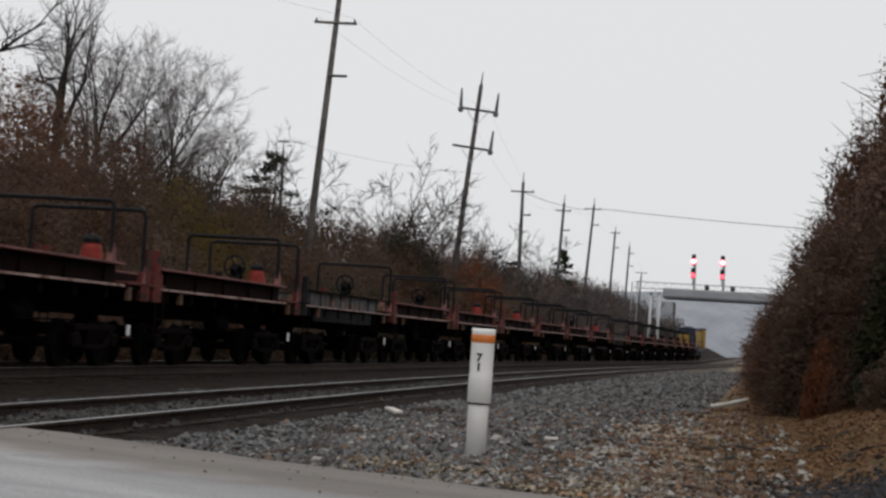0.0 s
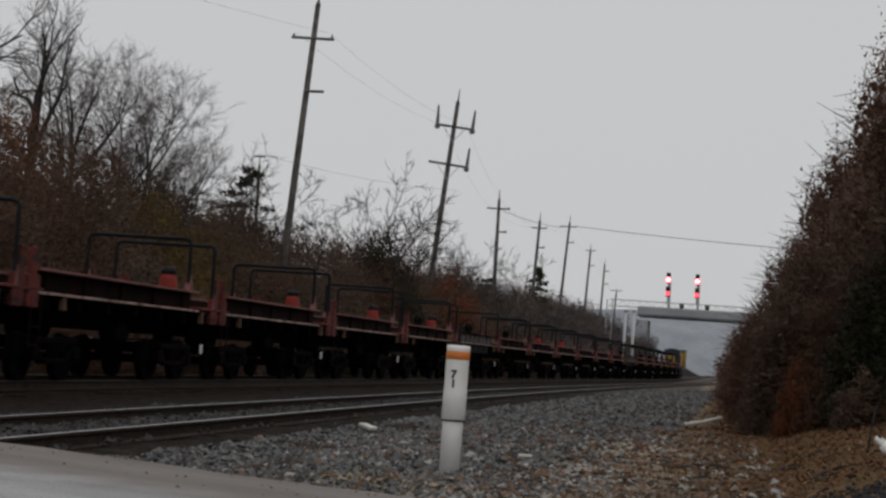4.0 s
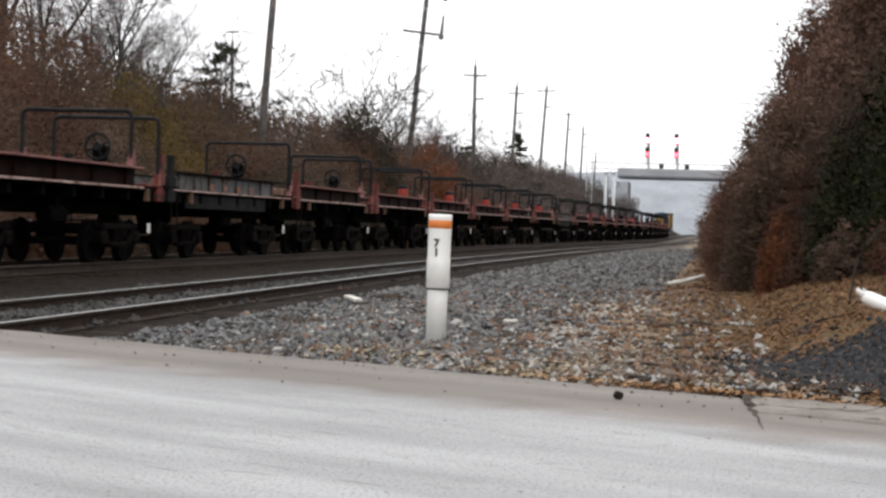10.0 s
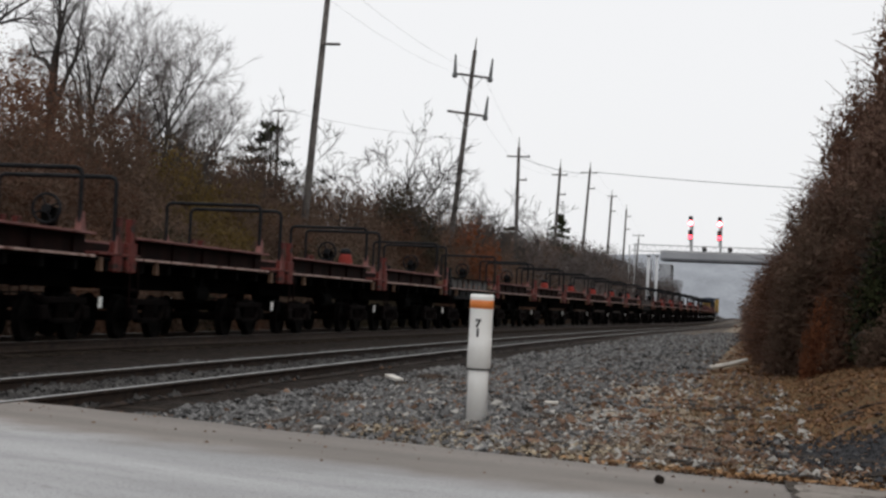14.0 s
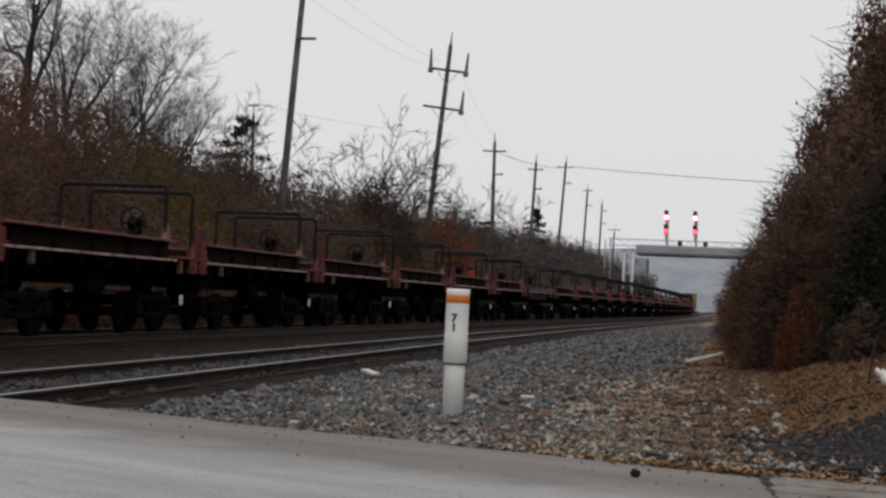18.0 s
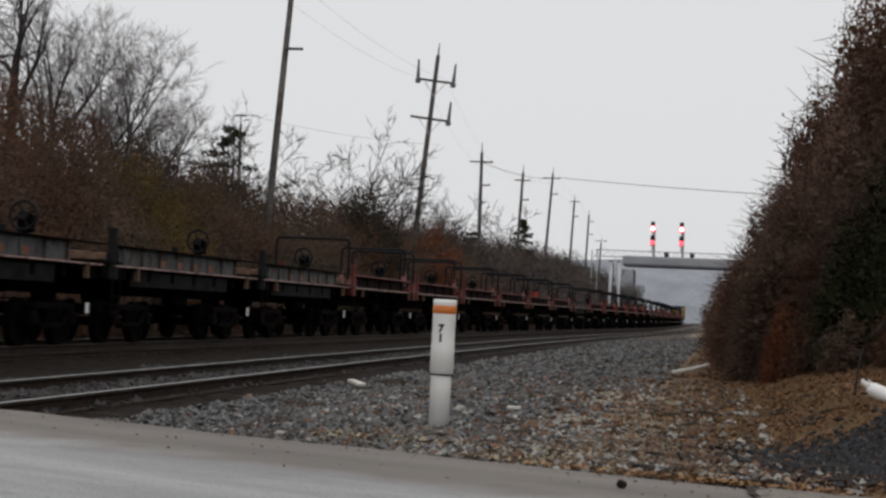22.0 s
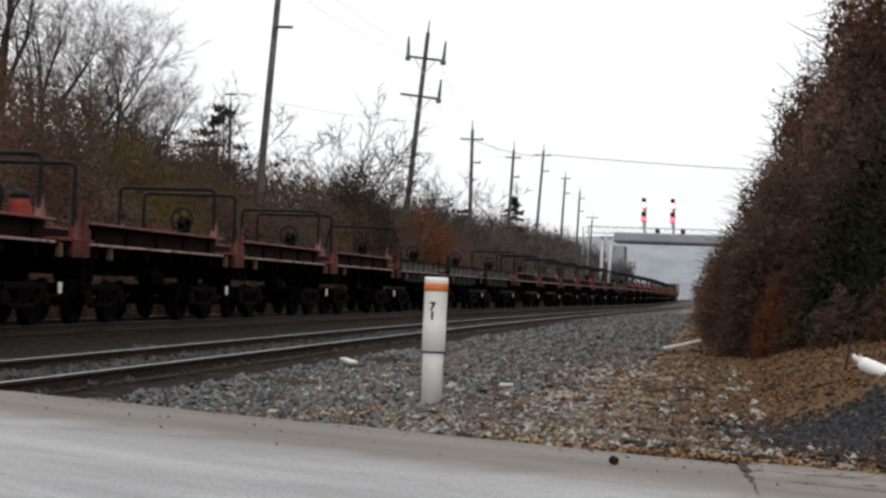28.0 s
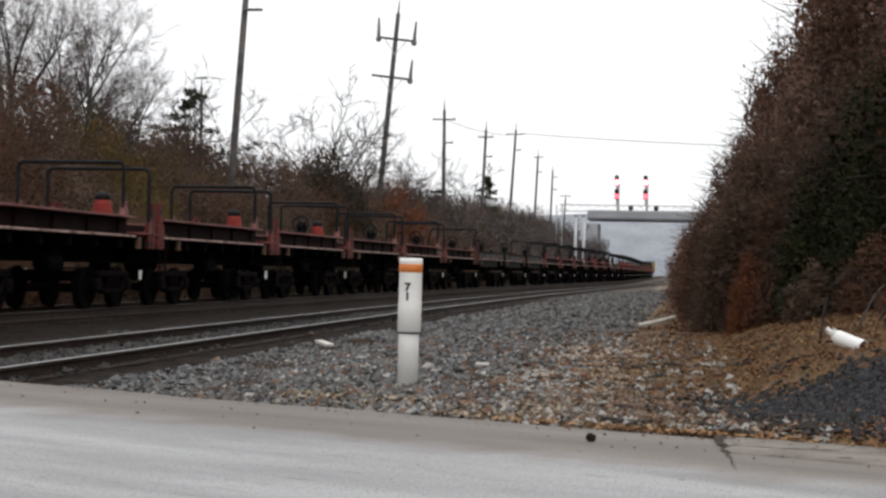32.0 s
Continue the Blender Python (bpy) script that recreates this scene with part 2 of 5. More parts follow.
# ---- mesh helpers ----
class Shape:
    """Collects vertices and faces for one mesh."""

    def __init__(self):
        self.v, self.f, self.m = [], [], []

    def add(self, verts, faces, slot=0):
        k = len(self.v)
        self.v += [tuple(p) for p in verts]
        self.f += [tuple(i + k for i in f) for f in faces]
        self.m += [slot] * len(faces)
        return self

    def box(self, cx, cy, cz, sx, sy, sz, c=0.008, slot=0, turn=None):
        """A box with chamfered edges."""
        hx, hy, hz = sx / 2, sy / 2, sz / 2
        c = min(c, hx * 0.45, hy * 0.45, hz * 0.45)
        pts, ids = [], {}
        for ix in (-1, 1):
            for iy in (-1, 1):
                for iz in (-1, 1):
                    for ax in range(3):
                        p = [ix * (hx - c), iy * (hy - c), iz * (hz - c)]
                        p[ax] = (ix * hx, iy * hy, iz * hz)[ax]
                        ids[ix, iy, iz, ax] = len(pts)
                        pts.append(p)
        fs = []
        for ax in range(3):
            o1, o2 = [a for a in range(3) if a != ax]
            for s in (-1, 1):
                q = []
                for a, b in ((-1, -1), (1, -1), (1, 1), (-1, 1)):
                    k = [0, 0, 0]
                    k[ax], k[o1], k[o2] = s, a, b
                    q.append(ids[(*k, ax)])
                fs.append(q if (s > 0) != (ax == 1) else q[::-1])
        for ax in range(3):
            o1, o2 = [a for a in range(3) if a != ax]
            for a in (-1, 1):
                for b in (-1, 1):
                    k0, k1 = [0, 0, 0], [0, 0, 0]
                    k0[ax], k1[ax] = -1, 1
                    k0[o1] = k1[o1] = a
                    k0[o2] = k1[o2] = b
                    fs.append([ids[(*k0, o1)], ids[(*k1, o1)], ids[(*k1, o2)], ids[(*k0, o2)]])
        for ix in (-1, 1):
            for iy in (-1, 1):
                for iz in (-1, 1):
                    fs.append([ids[ix, iy, iz, a] for a in range(3)])
        out = []
        for p in pts:
            w = Vector(p)
            if turn is not None:
                w = turn @ w
            out.append((w.x + cx, w.y + cy, w.z + cz))
        return self.add(out, fs, slot)

    def tube(self, path, radii, sides=8, cap=True, slot=0):
        """A round bar through the points of path."""
        path = [Vector(p) for p in path]
        if not hasattr(radii, "__len__"):
            radii = [radii] * len(path)
        rings, up = [], None
        for i, p in enumerate(path):
            d = (path[min(i + 1, len(path) - 1)] - path[max(i - 1, 0)]).normalized()
            if up is None:
                up = Vector((0, 0, 1)) if abs(d.z) < 0.9 else Vector((1, 0, 0))
            side = d.cross(up).normalized()
            up = side.cross(d).normalized()
            rings.append([p + (side * math.cos(a) + up * math.sin(a)) * radii[i] for a in [2 * math.pi * j / sides for j in range(sides)]])
        vs = [q for r in rings for q in r]
        fs = [(i * sides + j, i * sides + (j + 1) % sides, (i + 1) * sides + (j + 1) % sides, (i + 1) * sides + j) for i in range(len(path) - 1) for j in range(sides)]
        if cap:
            fs += [tuple(range(sides))[::-1], tuple((len(path) - 1) * sides + j for j in range(sides))]
        return self.add(vs, fs, slot)

    def lathe(self, profile, centre, axis="z", sides=20, slot=0):
        """A turned form: profile of (radius, height) along axis."""
        vs = []
        for r, h in profile:
            for j in range(sides):
                a = 2 * math.pi * j / sides
                p = {"z": (r * math.cos(a), r * math.sin(a), h), "x": (h, r * math.cos(a), r * math.sin(a)), "y": (r * math.sin(a), h, r * math.cos(a))}[axis]
                vs.append((p[0] + centre[0], p[1] + centre[1], p[2] + centre[2]))
        n = len(profile)
        fs = [(i * sides + j, i * sides + (j + 1) % sides, (i + 1) * sides + (j + 1) % sides, (i + 1) * sides + j) for i in range(n - 1) for j in range(sides)]
        fs += [tuple(range(sides))[::-1], tuple((n - 1) * sides + j for j in range(sides))]
        return self.add(vs, fs, slot)

    def mesh(self, name, *materials, smooth=False):
        me = bpy.data.meshes.new(name)
        me.from_pydata(self.v, [], self.f)
        for m in materials:
            me.materials.append(m)
        if len(materials) > 1:
            me.polygons.foreach_set("material_index", self.m)
        if smooth:
            me.polygons.foreach_set("use_smooth", [True] * len(me.polygons))
        me.update()
        return me


def part(name, mesh, parent, label="", at=None):
    """Links a mesh as a part under a thing or a part."""
    ob = new(name, mesh)
    ob.parent = parent
    if at is not None:
        ob.matrix_basis = at if isinstance(at, Matrix) else pose(*at)
    return tagged(ob, label)


def thing(name, label, category, group="", kind="", mesh=None, at=None):
    ob = new(name, mesh)
    if at is not None:
        ob.matrix_basis = at
    return tagged(ob, label, category, group, kind)


# ---- the lie of the land ----
def bend(y):
    """How far the line has swung to the right at y."""
    u = min(max((y - 25) / 205, 0.0), 1.0)
    return 5.5 * u * u * (3 - 2 * u)


def far_bend(y):
    """The far track swings a little sooner."""
    u = min(max((y - 24) / 20, 0.0), 1.0)
    return bend(y) - 0.2 * (1 - u * u * (3 - 2 * u))


NEAR_TRACK, FAR_TRACK, RAIL_HALF = -7.0, -12.5, 0.7525


def road_edge(x):
    return 10.55 - 0.5 * x


def step(a, b, x):
    u = min(max((x - a) / (b - a), 0.0), 1.0)
    return u * u * (3 - 2 * u)


def land(x, y):
    """Height of the ground."""
    q = x - bend(y)
    bed = -0.16
    z = bed * (1 - step(-5.6, -2.6, q)) - 0.10 * math.exp(-((q + 4.7) / 0.8) ** 2)
    if q < -14.6:
        z = bed - 0.45 * step(0, 1, (-14.6 - q) / 1.2) + 4.8 * step(-16.0, -30.0, q)
    xb = x - 0.25 * bend(y)
    if xb > 0.3:
        z += min(0.24 * (xb - 0.3) * step(11, 15, y + 0.4 * x), 3.2) * step(0.3, 1.6, xb)
    inside = road_edge(x) - y
    if inside > -0.4:
        z = z * (1 - step(-0.4, 0.1, inside)) - 0.07 * step(-0.4, 0.1, inside)
    return z


def nz(x, y, s):
    return noise.noise(Vector((x * s, y * s, 0.37)))


def land_rough(x, y):
    near = 1 - step(60, 140, y)
    return land(x, y) + (0.035 * nz(x, y, 1.3) + 0.02 * nz(x, y, 4.1)) * near * step(-0.2, 0.3, y - road_edge(x))


def ground_material():
    """Ballast by the tracks, leaf litter and soil on the bank, grey dust in between."""
    m = bpy.data.materials.new("ballast_and_leafy_soil")
    m.use_nodes = True
    n, l = m.node_tree.nodes, m.node_tree.links
    bsdf = n["Principled BSDF"]
    bsdf.inputs["Roughness"].default_value = 0.9
    bsdf.inputs["Specular IOR Level"].default_value = 0.06
    geo, sep = n.new("ShaderNodeTexCoord"), n.new("ShaderNodeSeparateXYZ")
    l.new(geo.outputs["Object"], sep.inputs[0])

    def noise_node(scale, detail):
        t = n.new("ShaderNodeTexNoise")
        t.inputs["Scale"].default_value, t.inputs["Detail"].default_value = scale, detail
        l.new(geo.outputs["Object"], t.inputs["Vector"])
        return t.outputs["Fac"]

    def ramp(value, a, b):
        r = n.new("ShaderNodeMapRange")
        r.inputs["From Min"].default_value, r.inputs["From Max"].default_value = a, b
        l.new(value, r.inputs["Value"])
        return r.outputs[0]

    def mixed(fac, a, b):
        x = n.new("ShaderNodeMix")
        x.data_type = "RGBA"
        l.new(fac, x.inputs[0])
        for slot, c in ((6, a), (7, b)):
            if isinstance(c, tuple):
                x.inputs[slot].default_value = (*c, 1)
            else:
                l.new(c, x.inputs[slot])
        return x.outputs[2]

    vor = n.new("ShaderNodeTexVoronoi")
    vor.inputs["Scale"].default_value = 17
    l.new(geo.outputs["Object"], vor.inputs["Vector"])
    sepc = n.new("ShaderNodeSeparateColor")
    l.new(vor.outputs["Color"], sepc.inputs[0])
    stones = mixed(sepc.outputs[0], (0.028, 0.026, 0.025), (0.16, 0.152, 0.145))
    leaves = mixed(ramp(noise_node(19, 8), 0.35, 0.68), (0.05, 0.027, 0.0145), (0.22, 0.125, 0.06))
    leaves = mixed(ramp(noise_node(2.1, 6), 0.42, 0.66), leaves, mixed(ramp(noise_node(30, 8), 0.36, 0.66), (0.054, 0.039, 0.02), (0.188, 0.138, 0.074)))
    wob = n.new("ShaderNodeMath")
    wob.operation = "MULTIPLY_ADD"
    wob.inputs[1].default_value = 2.6
    l.new(noise_node(0.9, 5), wob.inputs[0])
    l.new(sep.outputs[0], wob.inputs[2])
    dust = mixed(ramp(noise_node(23, 8), 0.36, 0.66), (0.17, 0.14, 0.108), (0.47, 0.40, 0.32))
    base = mixed(ramp(wob.outputs[0], -0.7, 0.1), stones, dust)
    base = mixed(ramp(wob.outputs[0], 0.4, 1.5), base, leaves)
    # Ground turns to the dark soil tone left of about x = -8.5.
    ragged_x = n.new("ShaderNodeMath")
    ragged_x.operation = "MULTIPLY_ADD"
    ragged_x.inputs[1].default_value = 0.8
    l.new(noise_node(1.4, 5), ragged_x.inputs[0])
    l.new(sep.outputs[0], ragged_x.inputs[2])
    far_left = ramp(ragged_x.outputs[0], -8.1, -8.8)
    patchy = mixed(ramp(noise_node(1.1, 6), 0.47, 0.66), base, leaves)
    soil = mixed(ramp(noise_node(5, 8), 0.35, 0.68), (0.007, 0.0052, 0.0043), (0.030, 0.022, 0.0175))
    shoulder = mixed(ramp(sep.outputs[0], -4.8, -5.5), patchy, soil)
    away = n.new("ShaderNodeMapping")
    away.inputs["Location"].default_value, away.inputs["Scale"].default_value = (-1.06, -8.2, 0), (0.67, 0.67, 0)
    l.new(geo.outputs["Object"], away.inputs["Vector"])
    reach = n.new("ShaderNodeVectorMath")
    reach.operation = "LENGTH"
    l.new(away.outputs[0], reach.inputs[0])
    frayed = n.new("ShaderNodeMath")
    frayed.operation = "MULTIPLY_ADD"
    frayed.inputs[1].default_value = 0.9
    l.new(noise_node(2.2, 6), frayed.inputs[0])
    l.new(reach.outputs["Value"], frayed.inputs[2])
    cinders = mixed(ramp(noise_node(26, 6), 0.35, 0.66), (0.008, 0.008, 0.009), (0.05, 0.049, 0.051))
    shoulder = mixed(ramp(frayed.outputs[0], 1.35, 1.0), shoulder, cinders)
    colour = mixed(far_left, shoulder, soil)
    l.new(colour, bsdf.inputs["Base Color"])
    b = n.new("ShaderNodeBump")
    b.inputs["Strength"].default_value, b.inputs["Distance"].default_value = 0.8, 0.04
    l.new(vor.outputs["Distance"], b.inputs["Height"])
    l.new(b.outputs[0], bsdf.inputs["Normal"])
    return m


GROUND = ground_material()


def spread(stops):
    """Grid lines: stops of (from, to, step)."""
    out = []
    for a, b, s in stops:
        k = max(1, round((b - a) / s))
        out += [a + (b - a) * i / k for i in range(k)]
    return out + [stops[-1][1]]


gx = spread([(-3000, -400, 650), (-400, -60, 40), (-60, -18, 4), (-18, -9, 0.75), (-9, 4, 0.16), (4, 16, 0.8), (16, 60, 5), (60, 400, 40), (400, 3000, 650)])
gy = spread([(-400, -40, 40), (-40, 8, 4), (8, 26, 0.16), (26, 60, 0.7), (60, 260, 4), (260, 600, 30), (600, 4000, 400)])
verts = [(x, y, land_rough(x, y)) for y in gy for x in gx]
w = len(gx)
faces = [(j * w + i, j * w + i + 1, (j + 1) * w + i + 1, (j + 1) * w + i) for j in range(len(gy) - 1) for i in range(w - 1)]
shape = Shape()
shape.add(verts, faces)
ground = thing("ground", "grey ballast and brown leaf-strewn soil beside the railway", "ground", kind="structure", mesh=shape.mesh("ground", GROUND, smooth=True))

def road_material():
    """Pale worn asphalt, dusty brown along its edge, with long darker streaks where wheels run."""
    m = bpy.data.materials.new("worn_asphalt")
    m.use_nodes = True
    n, l = m.node_tree.nodes, m.node_tree.links
    bsdf = n["Principled BSDF"]
    co, mp, across = n.new("ShaderNodeTexCoord"), n.new("ShaderNodeMapping"), n.new("ShaderNodeSeparateXYZ")
    mp.inputs["Rotation"].default_value = (0, 0, radians(26.57))
    l.new(co.outputs["Object"], mp.inputs["Vector"])
    l.new(mp.outputs[0], across.inputs[0])
    stretch = n.new("ShaderNodeMapping")
    stretch.inputs["Scale"].default_value = (0.32, 1.5, 1)
    l.new(mp.outputs[0], stretch.inputs["Vector"])

    def tex(source, scale, detail):
        t = n.new("ShaderNodeTexNoise")
        t.inputs["Scale"].default_value, t.inputs["Detail"].default_value = scale, detail
        l.new(source, t.inputs["Vector"])
        return t.outputs["Fac"]

    def ramp(value, a, b):
        r = n.new("ShaderNodeMapRange")
        r.inputs["From Min"].default_value, r.inputs["From Max"].default_value = a, b
        l.new(value, r.inputs["Value"])
        return r.outputs[0]

    def mixed(fac, a, b):
        x = n.new("ShaderNodeMix")
        x.data_type = "RGBA"
        l.new(fac, x.inputs[0])
        for slot, c in ((6, a), (7, b)):
            if isinstance(c, tuple):
                x.inputs[slot].default_value = (*c, 1)
            else:
                l.new(c, x.inputs[slot])
        return x.outputs[2]

    bsdf.inputs["Specular IOR Level"].default_value = 0.12
    grain = tex(co.outputs["Object"], 60, 4)
    streak = tex(stretch.outputs[0], 1.15, 5)
    thin = tex(stretch.outputs[0], 9, 6)
    blot = tex(co.outputs["Object"], 1.7, 8)
    wob = n.new("ShaderNodeMath")
    wob.operation = "MULTIPLY_ADD"
    wob.inputs[1].default_value = 0.9
    l.new(blot, wob.inputs[0])
    l.new(across.outputs[1], wob.inputs[2])
    dusty = mixed(ramp(streak, 0.32, 0.68), (0.165, 0.147, 0.133), (0.25, 0.225, 0.205))
    lane = mixed(ramp(streak, 0.32, 0.68), (0.28, 0.28, 0.283), (0.42, 0.42, 0.425))
    base = mixed(ramp(wob.outputs[0], 7.75, 8.4), lane, dusty)
    base = mixed(ramp(thin, 0.58, 0.85), base, (0.21, 0.2, 0.192))
    base = mixed(ramp(grain, 0.54, 0.70), base, (0.15, 0.143, 0.137))
    fleck = tex(co.outputs["Object"], 16, 2)
    base = mixed(ramp(fleck, 0.735, 0.75), base, (0.07, 0.064, 0.06))
    l.new(base, bsdf.inputs["Base Color"])
    rough = n.new("ShaderNodeMapRange")
    rough.inputs["To Min"].default_value, rough.inputs["To Max"].default_value = 0.65, 0.95
    l.new(streak, rough.inputs["Value"])
    l.new(rough.outputs[0], bsdf.inputs["Roughness"])
    b = n.new("ShaderNodeBump")
    b.inputs["Strength"].default_value, b.inputs["Distance"].default_value = 0.7, 0.01
    l.new(grain, b.inputs["Height"])
    l.new(b.outputs[0], bsdf.inputs["Normal"])
    return m


ASPHALT = road_material()

# ---- the road over the crossing ----
shape = Shape()
cols = [-40 + 0.4 * i for i in range(176)]
for i, x in enumerate(cols):
    ragged = 0.10 * nz(x, 3.0, 1.7) + 0.05 * nz(x, 8.0, 6.0)
    e = road_edge(x) + ragged
    crown = [0.0, 0.12, 1.2, 4.0, 8.0, 12.0]
    for d in crown:
        drop = -0.035 if d == 0 else (-0.008 if d == 0.12 else 0.0)
        shape.v.append((x - 0.447 * d, e - 0.894 * d, drop + 0.006 * nz(x, e - d, 0.8)))
k = 6
for i in range(len(cols) - 1):
    for j in range(k - 1):
        shape.f.append((i * k + j, i * k + j + 1, (i + 1) * k + j + 1, (i + 1) * k + j))
    shape.f.append((i * k, (i + 1) * k, (i + 1) * k, i * k)[:3])
shape.f = [f for f in shape.f if len(set(f)) > 2]
road = thing("road", "worn pale grey asphalt road with dark wheel stains", "road", kind="structure", mesh=shape.mesh("road", ASPHALT, smooth=True))

sh = Shape()
edge_pts = [(0.30 + 0.2 * i, 0.04 * nz(0.3 + 0.2 * i, 5, 3.0)) for i in range(16)]
for x, wob in edge_pts:
    e = road_edge(x) + 0.05
    sh.v += [(x, e + wob, -0.03), (x, e + wob - 0.02, 0.009), (x - 0.02, e - 0.98 + wob, 0.008), (x - 0.02, e - 1.0 + wob, -0.02)]
sh.f = [(i * 4 + q, i * 4 + q + 1, i * 4 + q + 5, i * 4 + q + 4) for i in range(15) for q in range(3)] + [(0, 1, 2, 3)]
thing("pavement", "brownish worn concrete apron along the road edge", "pavement", kind="structure", mesh=sh.mesh("apron", APRON))
sh = Shape()
pts = [(0.27, 10.40), (0.285, 10.2), (0.262, 10.05), (0.275, 9.9), (0.30, 9.72), (0.268, 9.58), (0.30, 9.44), (0.29, 9.3), (0.31, 9.1), (0.302, 8.9), (0.318, 8.6)]
for i, (x, y) in enumerate(pts):
    hw = (0.034 + 0.014 * math.sin(i * 2.3)) * (1 - i / 10.5) ** 1.6 + 0.0015
    sh.v += [(x - hw, y, 0.010), (x + hw, y, 0.010)]
sh.f = [(2 * i, 2 * i + 1, 2 * i + 3, 2 * i + 2) for i in range(len(pts) - 1)]
thing("road_crack", "dark jagged crack in the asphalt", "crack", kind="structure", mesh=sh.mesh("road_crack", CRACK))
for x0, y0, x1, y1, label in ((0.29, 9.78, 0.92, 9.66, "thin crack running along the worn apron"), (0.92, 9.66, 1.05, 9.98, "thin crack running back to the road edge"), (0.35, 10.33, 1.5, 9.80, "crumbled dark seam along the road edge")):
    sh = Shape()
    for i in range(13):
        u = i / 12
        x, y, hw = x0 + (x1 - x0) * u + 0.02 * nz(i * 3.1, x0, 1.0), y0 + (y1 - y0) * u + 0.045 * nz(i * 2.7, y1, 1.0), 0.009 + 0.006 * math.sin(i * 1.9)
        sh.v += [(x, y - hw, 0.0125), (x, y + hw, 0.0125)]
    sh.f = [(2 * i, 2 * i + 2, 2 * i + 3, 2 * i + 1) for i in range(12)]
    thing("road_crack", label, "crack", kind="structure", mesh=sh.mesh("road_crack", CRACK))

# ---- tracks ----
RAIL_PROFILE = [(-0.036, 0.0), (-0.036, -0.03), (-0.010, -0.05), (-0.010, -0.135), (-0.07, -0.155), (-0.07, -0.172), (0.07, -0.172), (0.07, -0.155), (0.010, -0.135), (0.010, -0.05), (0.036, -0.03), (0.036, 0.0)]


def rail_mesh(x0, lift, curve):
    s = Shape()
    ys = spread([(-60, 24, 14), (24, 240, 4), (240, 700, 60)])
    n = len(RAIL_PROFILE)
    for y in ys:
        for px_, pz in RAIL_PROFILE:
            s.v.append((x0 + curve(y) + px_, y, pz + lift))
    for i in range(len(ys) - 1):
        for j in range(n):
            s.f.append((i * n + j, (i + 1) * n + j, (i + 1) * n + (j + 1) % n, i * n + (j + 1) % n))
            s.m.append(1 if j == n - 1 else 0)
    return s.mesh("rail", RAIL_SIDE, RAIL_TOP)


TIE_MESH = Shape().box(0, 0, 0, 2.6, 0.23, 0.16, 0.012).mesh("tie", TIE)


def track(x0, lift, label, ties_from, count, curve):
    t = thing("railway_track", label, "railway track", group="railway tracks", kind="structure")
    for side in (-RAIL_HALF, RAIL_HALF):
        part("rail", rail_mesh(x0 + side, lift, curve), t, "rust-brown rail with a shiny worn head")
    y = ties_from
    for i in range(count):
        z = lift - 0.172 - 0.088
        tie = part("tie", TIE_MESH, t, at=pose(x0 + curve(y) + random.uniform(-0.04, 0.04), y, z + random.uniform(-0.008, 0.004), 0, 0, random.uniform(-1, 1)))
        y += 0.54
    rest = Shape()
    while y < 420:
        rest.box(x0 + curve(y), y, lift - 0.26, 2.6, 0.23, 0.16, 0.012)
        y += 0.54
    tagged(part("far_ties", rest.mesh("far_ties", TIE), t), kind="stuff")
    return t


track(NEAR_TRACK, 0.004, "empty railway track with rusty rails on dark timber ties", 14.2, 200, bend)
track(FAR_TRACK, 0.06, "railway track under the train, dark and shaded", 17.6, 90, far_bend)

# ---- the white marker post ----
post = thing("marker_post", "white plastic marker post with an orange band beside the road", "marker post", at=pose(-2.28, 14.05, 0.0, 0, 0.6, 0))
part("lower_pipe", Shape().lathe([(0.089, -0.12), (0.089, 0.48), (0.086, 0.49)], (0, 0, 0), sides=28).mesh("lower_pipe", PVC, smooth=True), post)
part("upper_sleeve", Shape().lathe([(0.096, 0.455), (0.102, 0.46), (0.102, 0.70), (0.099, 0.73), (0.100, 1.05), (0.1015, 1.055), (0.1015, 1.085), (0.095, 1.094)], (0, 0, 0), sides=28).mesh("upper_sleeve", PVC, smooth=True), post, "slightly wider white sleeve on top")
part("joint_ring", Shape().lathe([(0.099, 0.446), (0.1035, 0.448), (0.1035, 0.456), (0.099, 0.458)], (0, 0, 0), sides=28).mesh("joint_ring", UNDER, smooth=True), post, "dark joint line")
part("band", Shape().lathe([(0.1005, 0.972), (0.1022, 0.974), (0.1022, 1.040), (0.1005, 1.042)], (0, 0, 0), sides=28).mesh("band", ORANGE, smooth=True), post, "orange band")


def lettering(txt, size):
    cu = bpy.data.curves.new("text", "FONT")
    cu.body, cu.size, cu.extrude, cu.offset, cu.align_x = txt, size, 0.002, 0.004, "CENTER"
    ob = bpy.data.objects.new("text", cu)
    scene.collection.objects.link(ob)
    me = bpy.data.meshes.new_from_object(ob.evaluated_get(bpy.context.evaluated_depsgraph_get()))
    bpy.data.objects.remove(ob)
    me.materials.clear()
    me.materials.append(INK)
    return me


part("digit", lettering("7", 0.092), post, "black digit", at=pose(-0.008, -0.102, 0.815, 90, 0, 0))
part("digit", lettering("1", 0.092), post, "black digit", at=pose(-0.008, -0.102, 0.735, 90, 0, 0))

# ---- cars of the train ----
MESHES = {}


def shared(key, make):
    if key not in MESHES:
        MESHES[key] = make()
    return MESHES[key]


HALF = 1.22   # half the width over the side sills
PITCH = 10.05


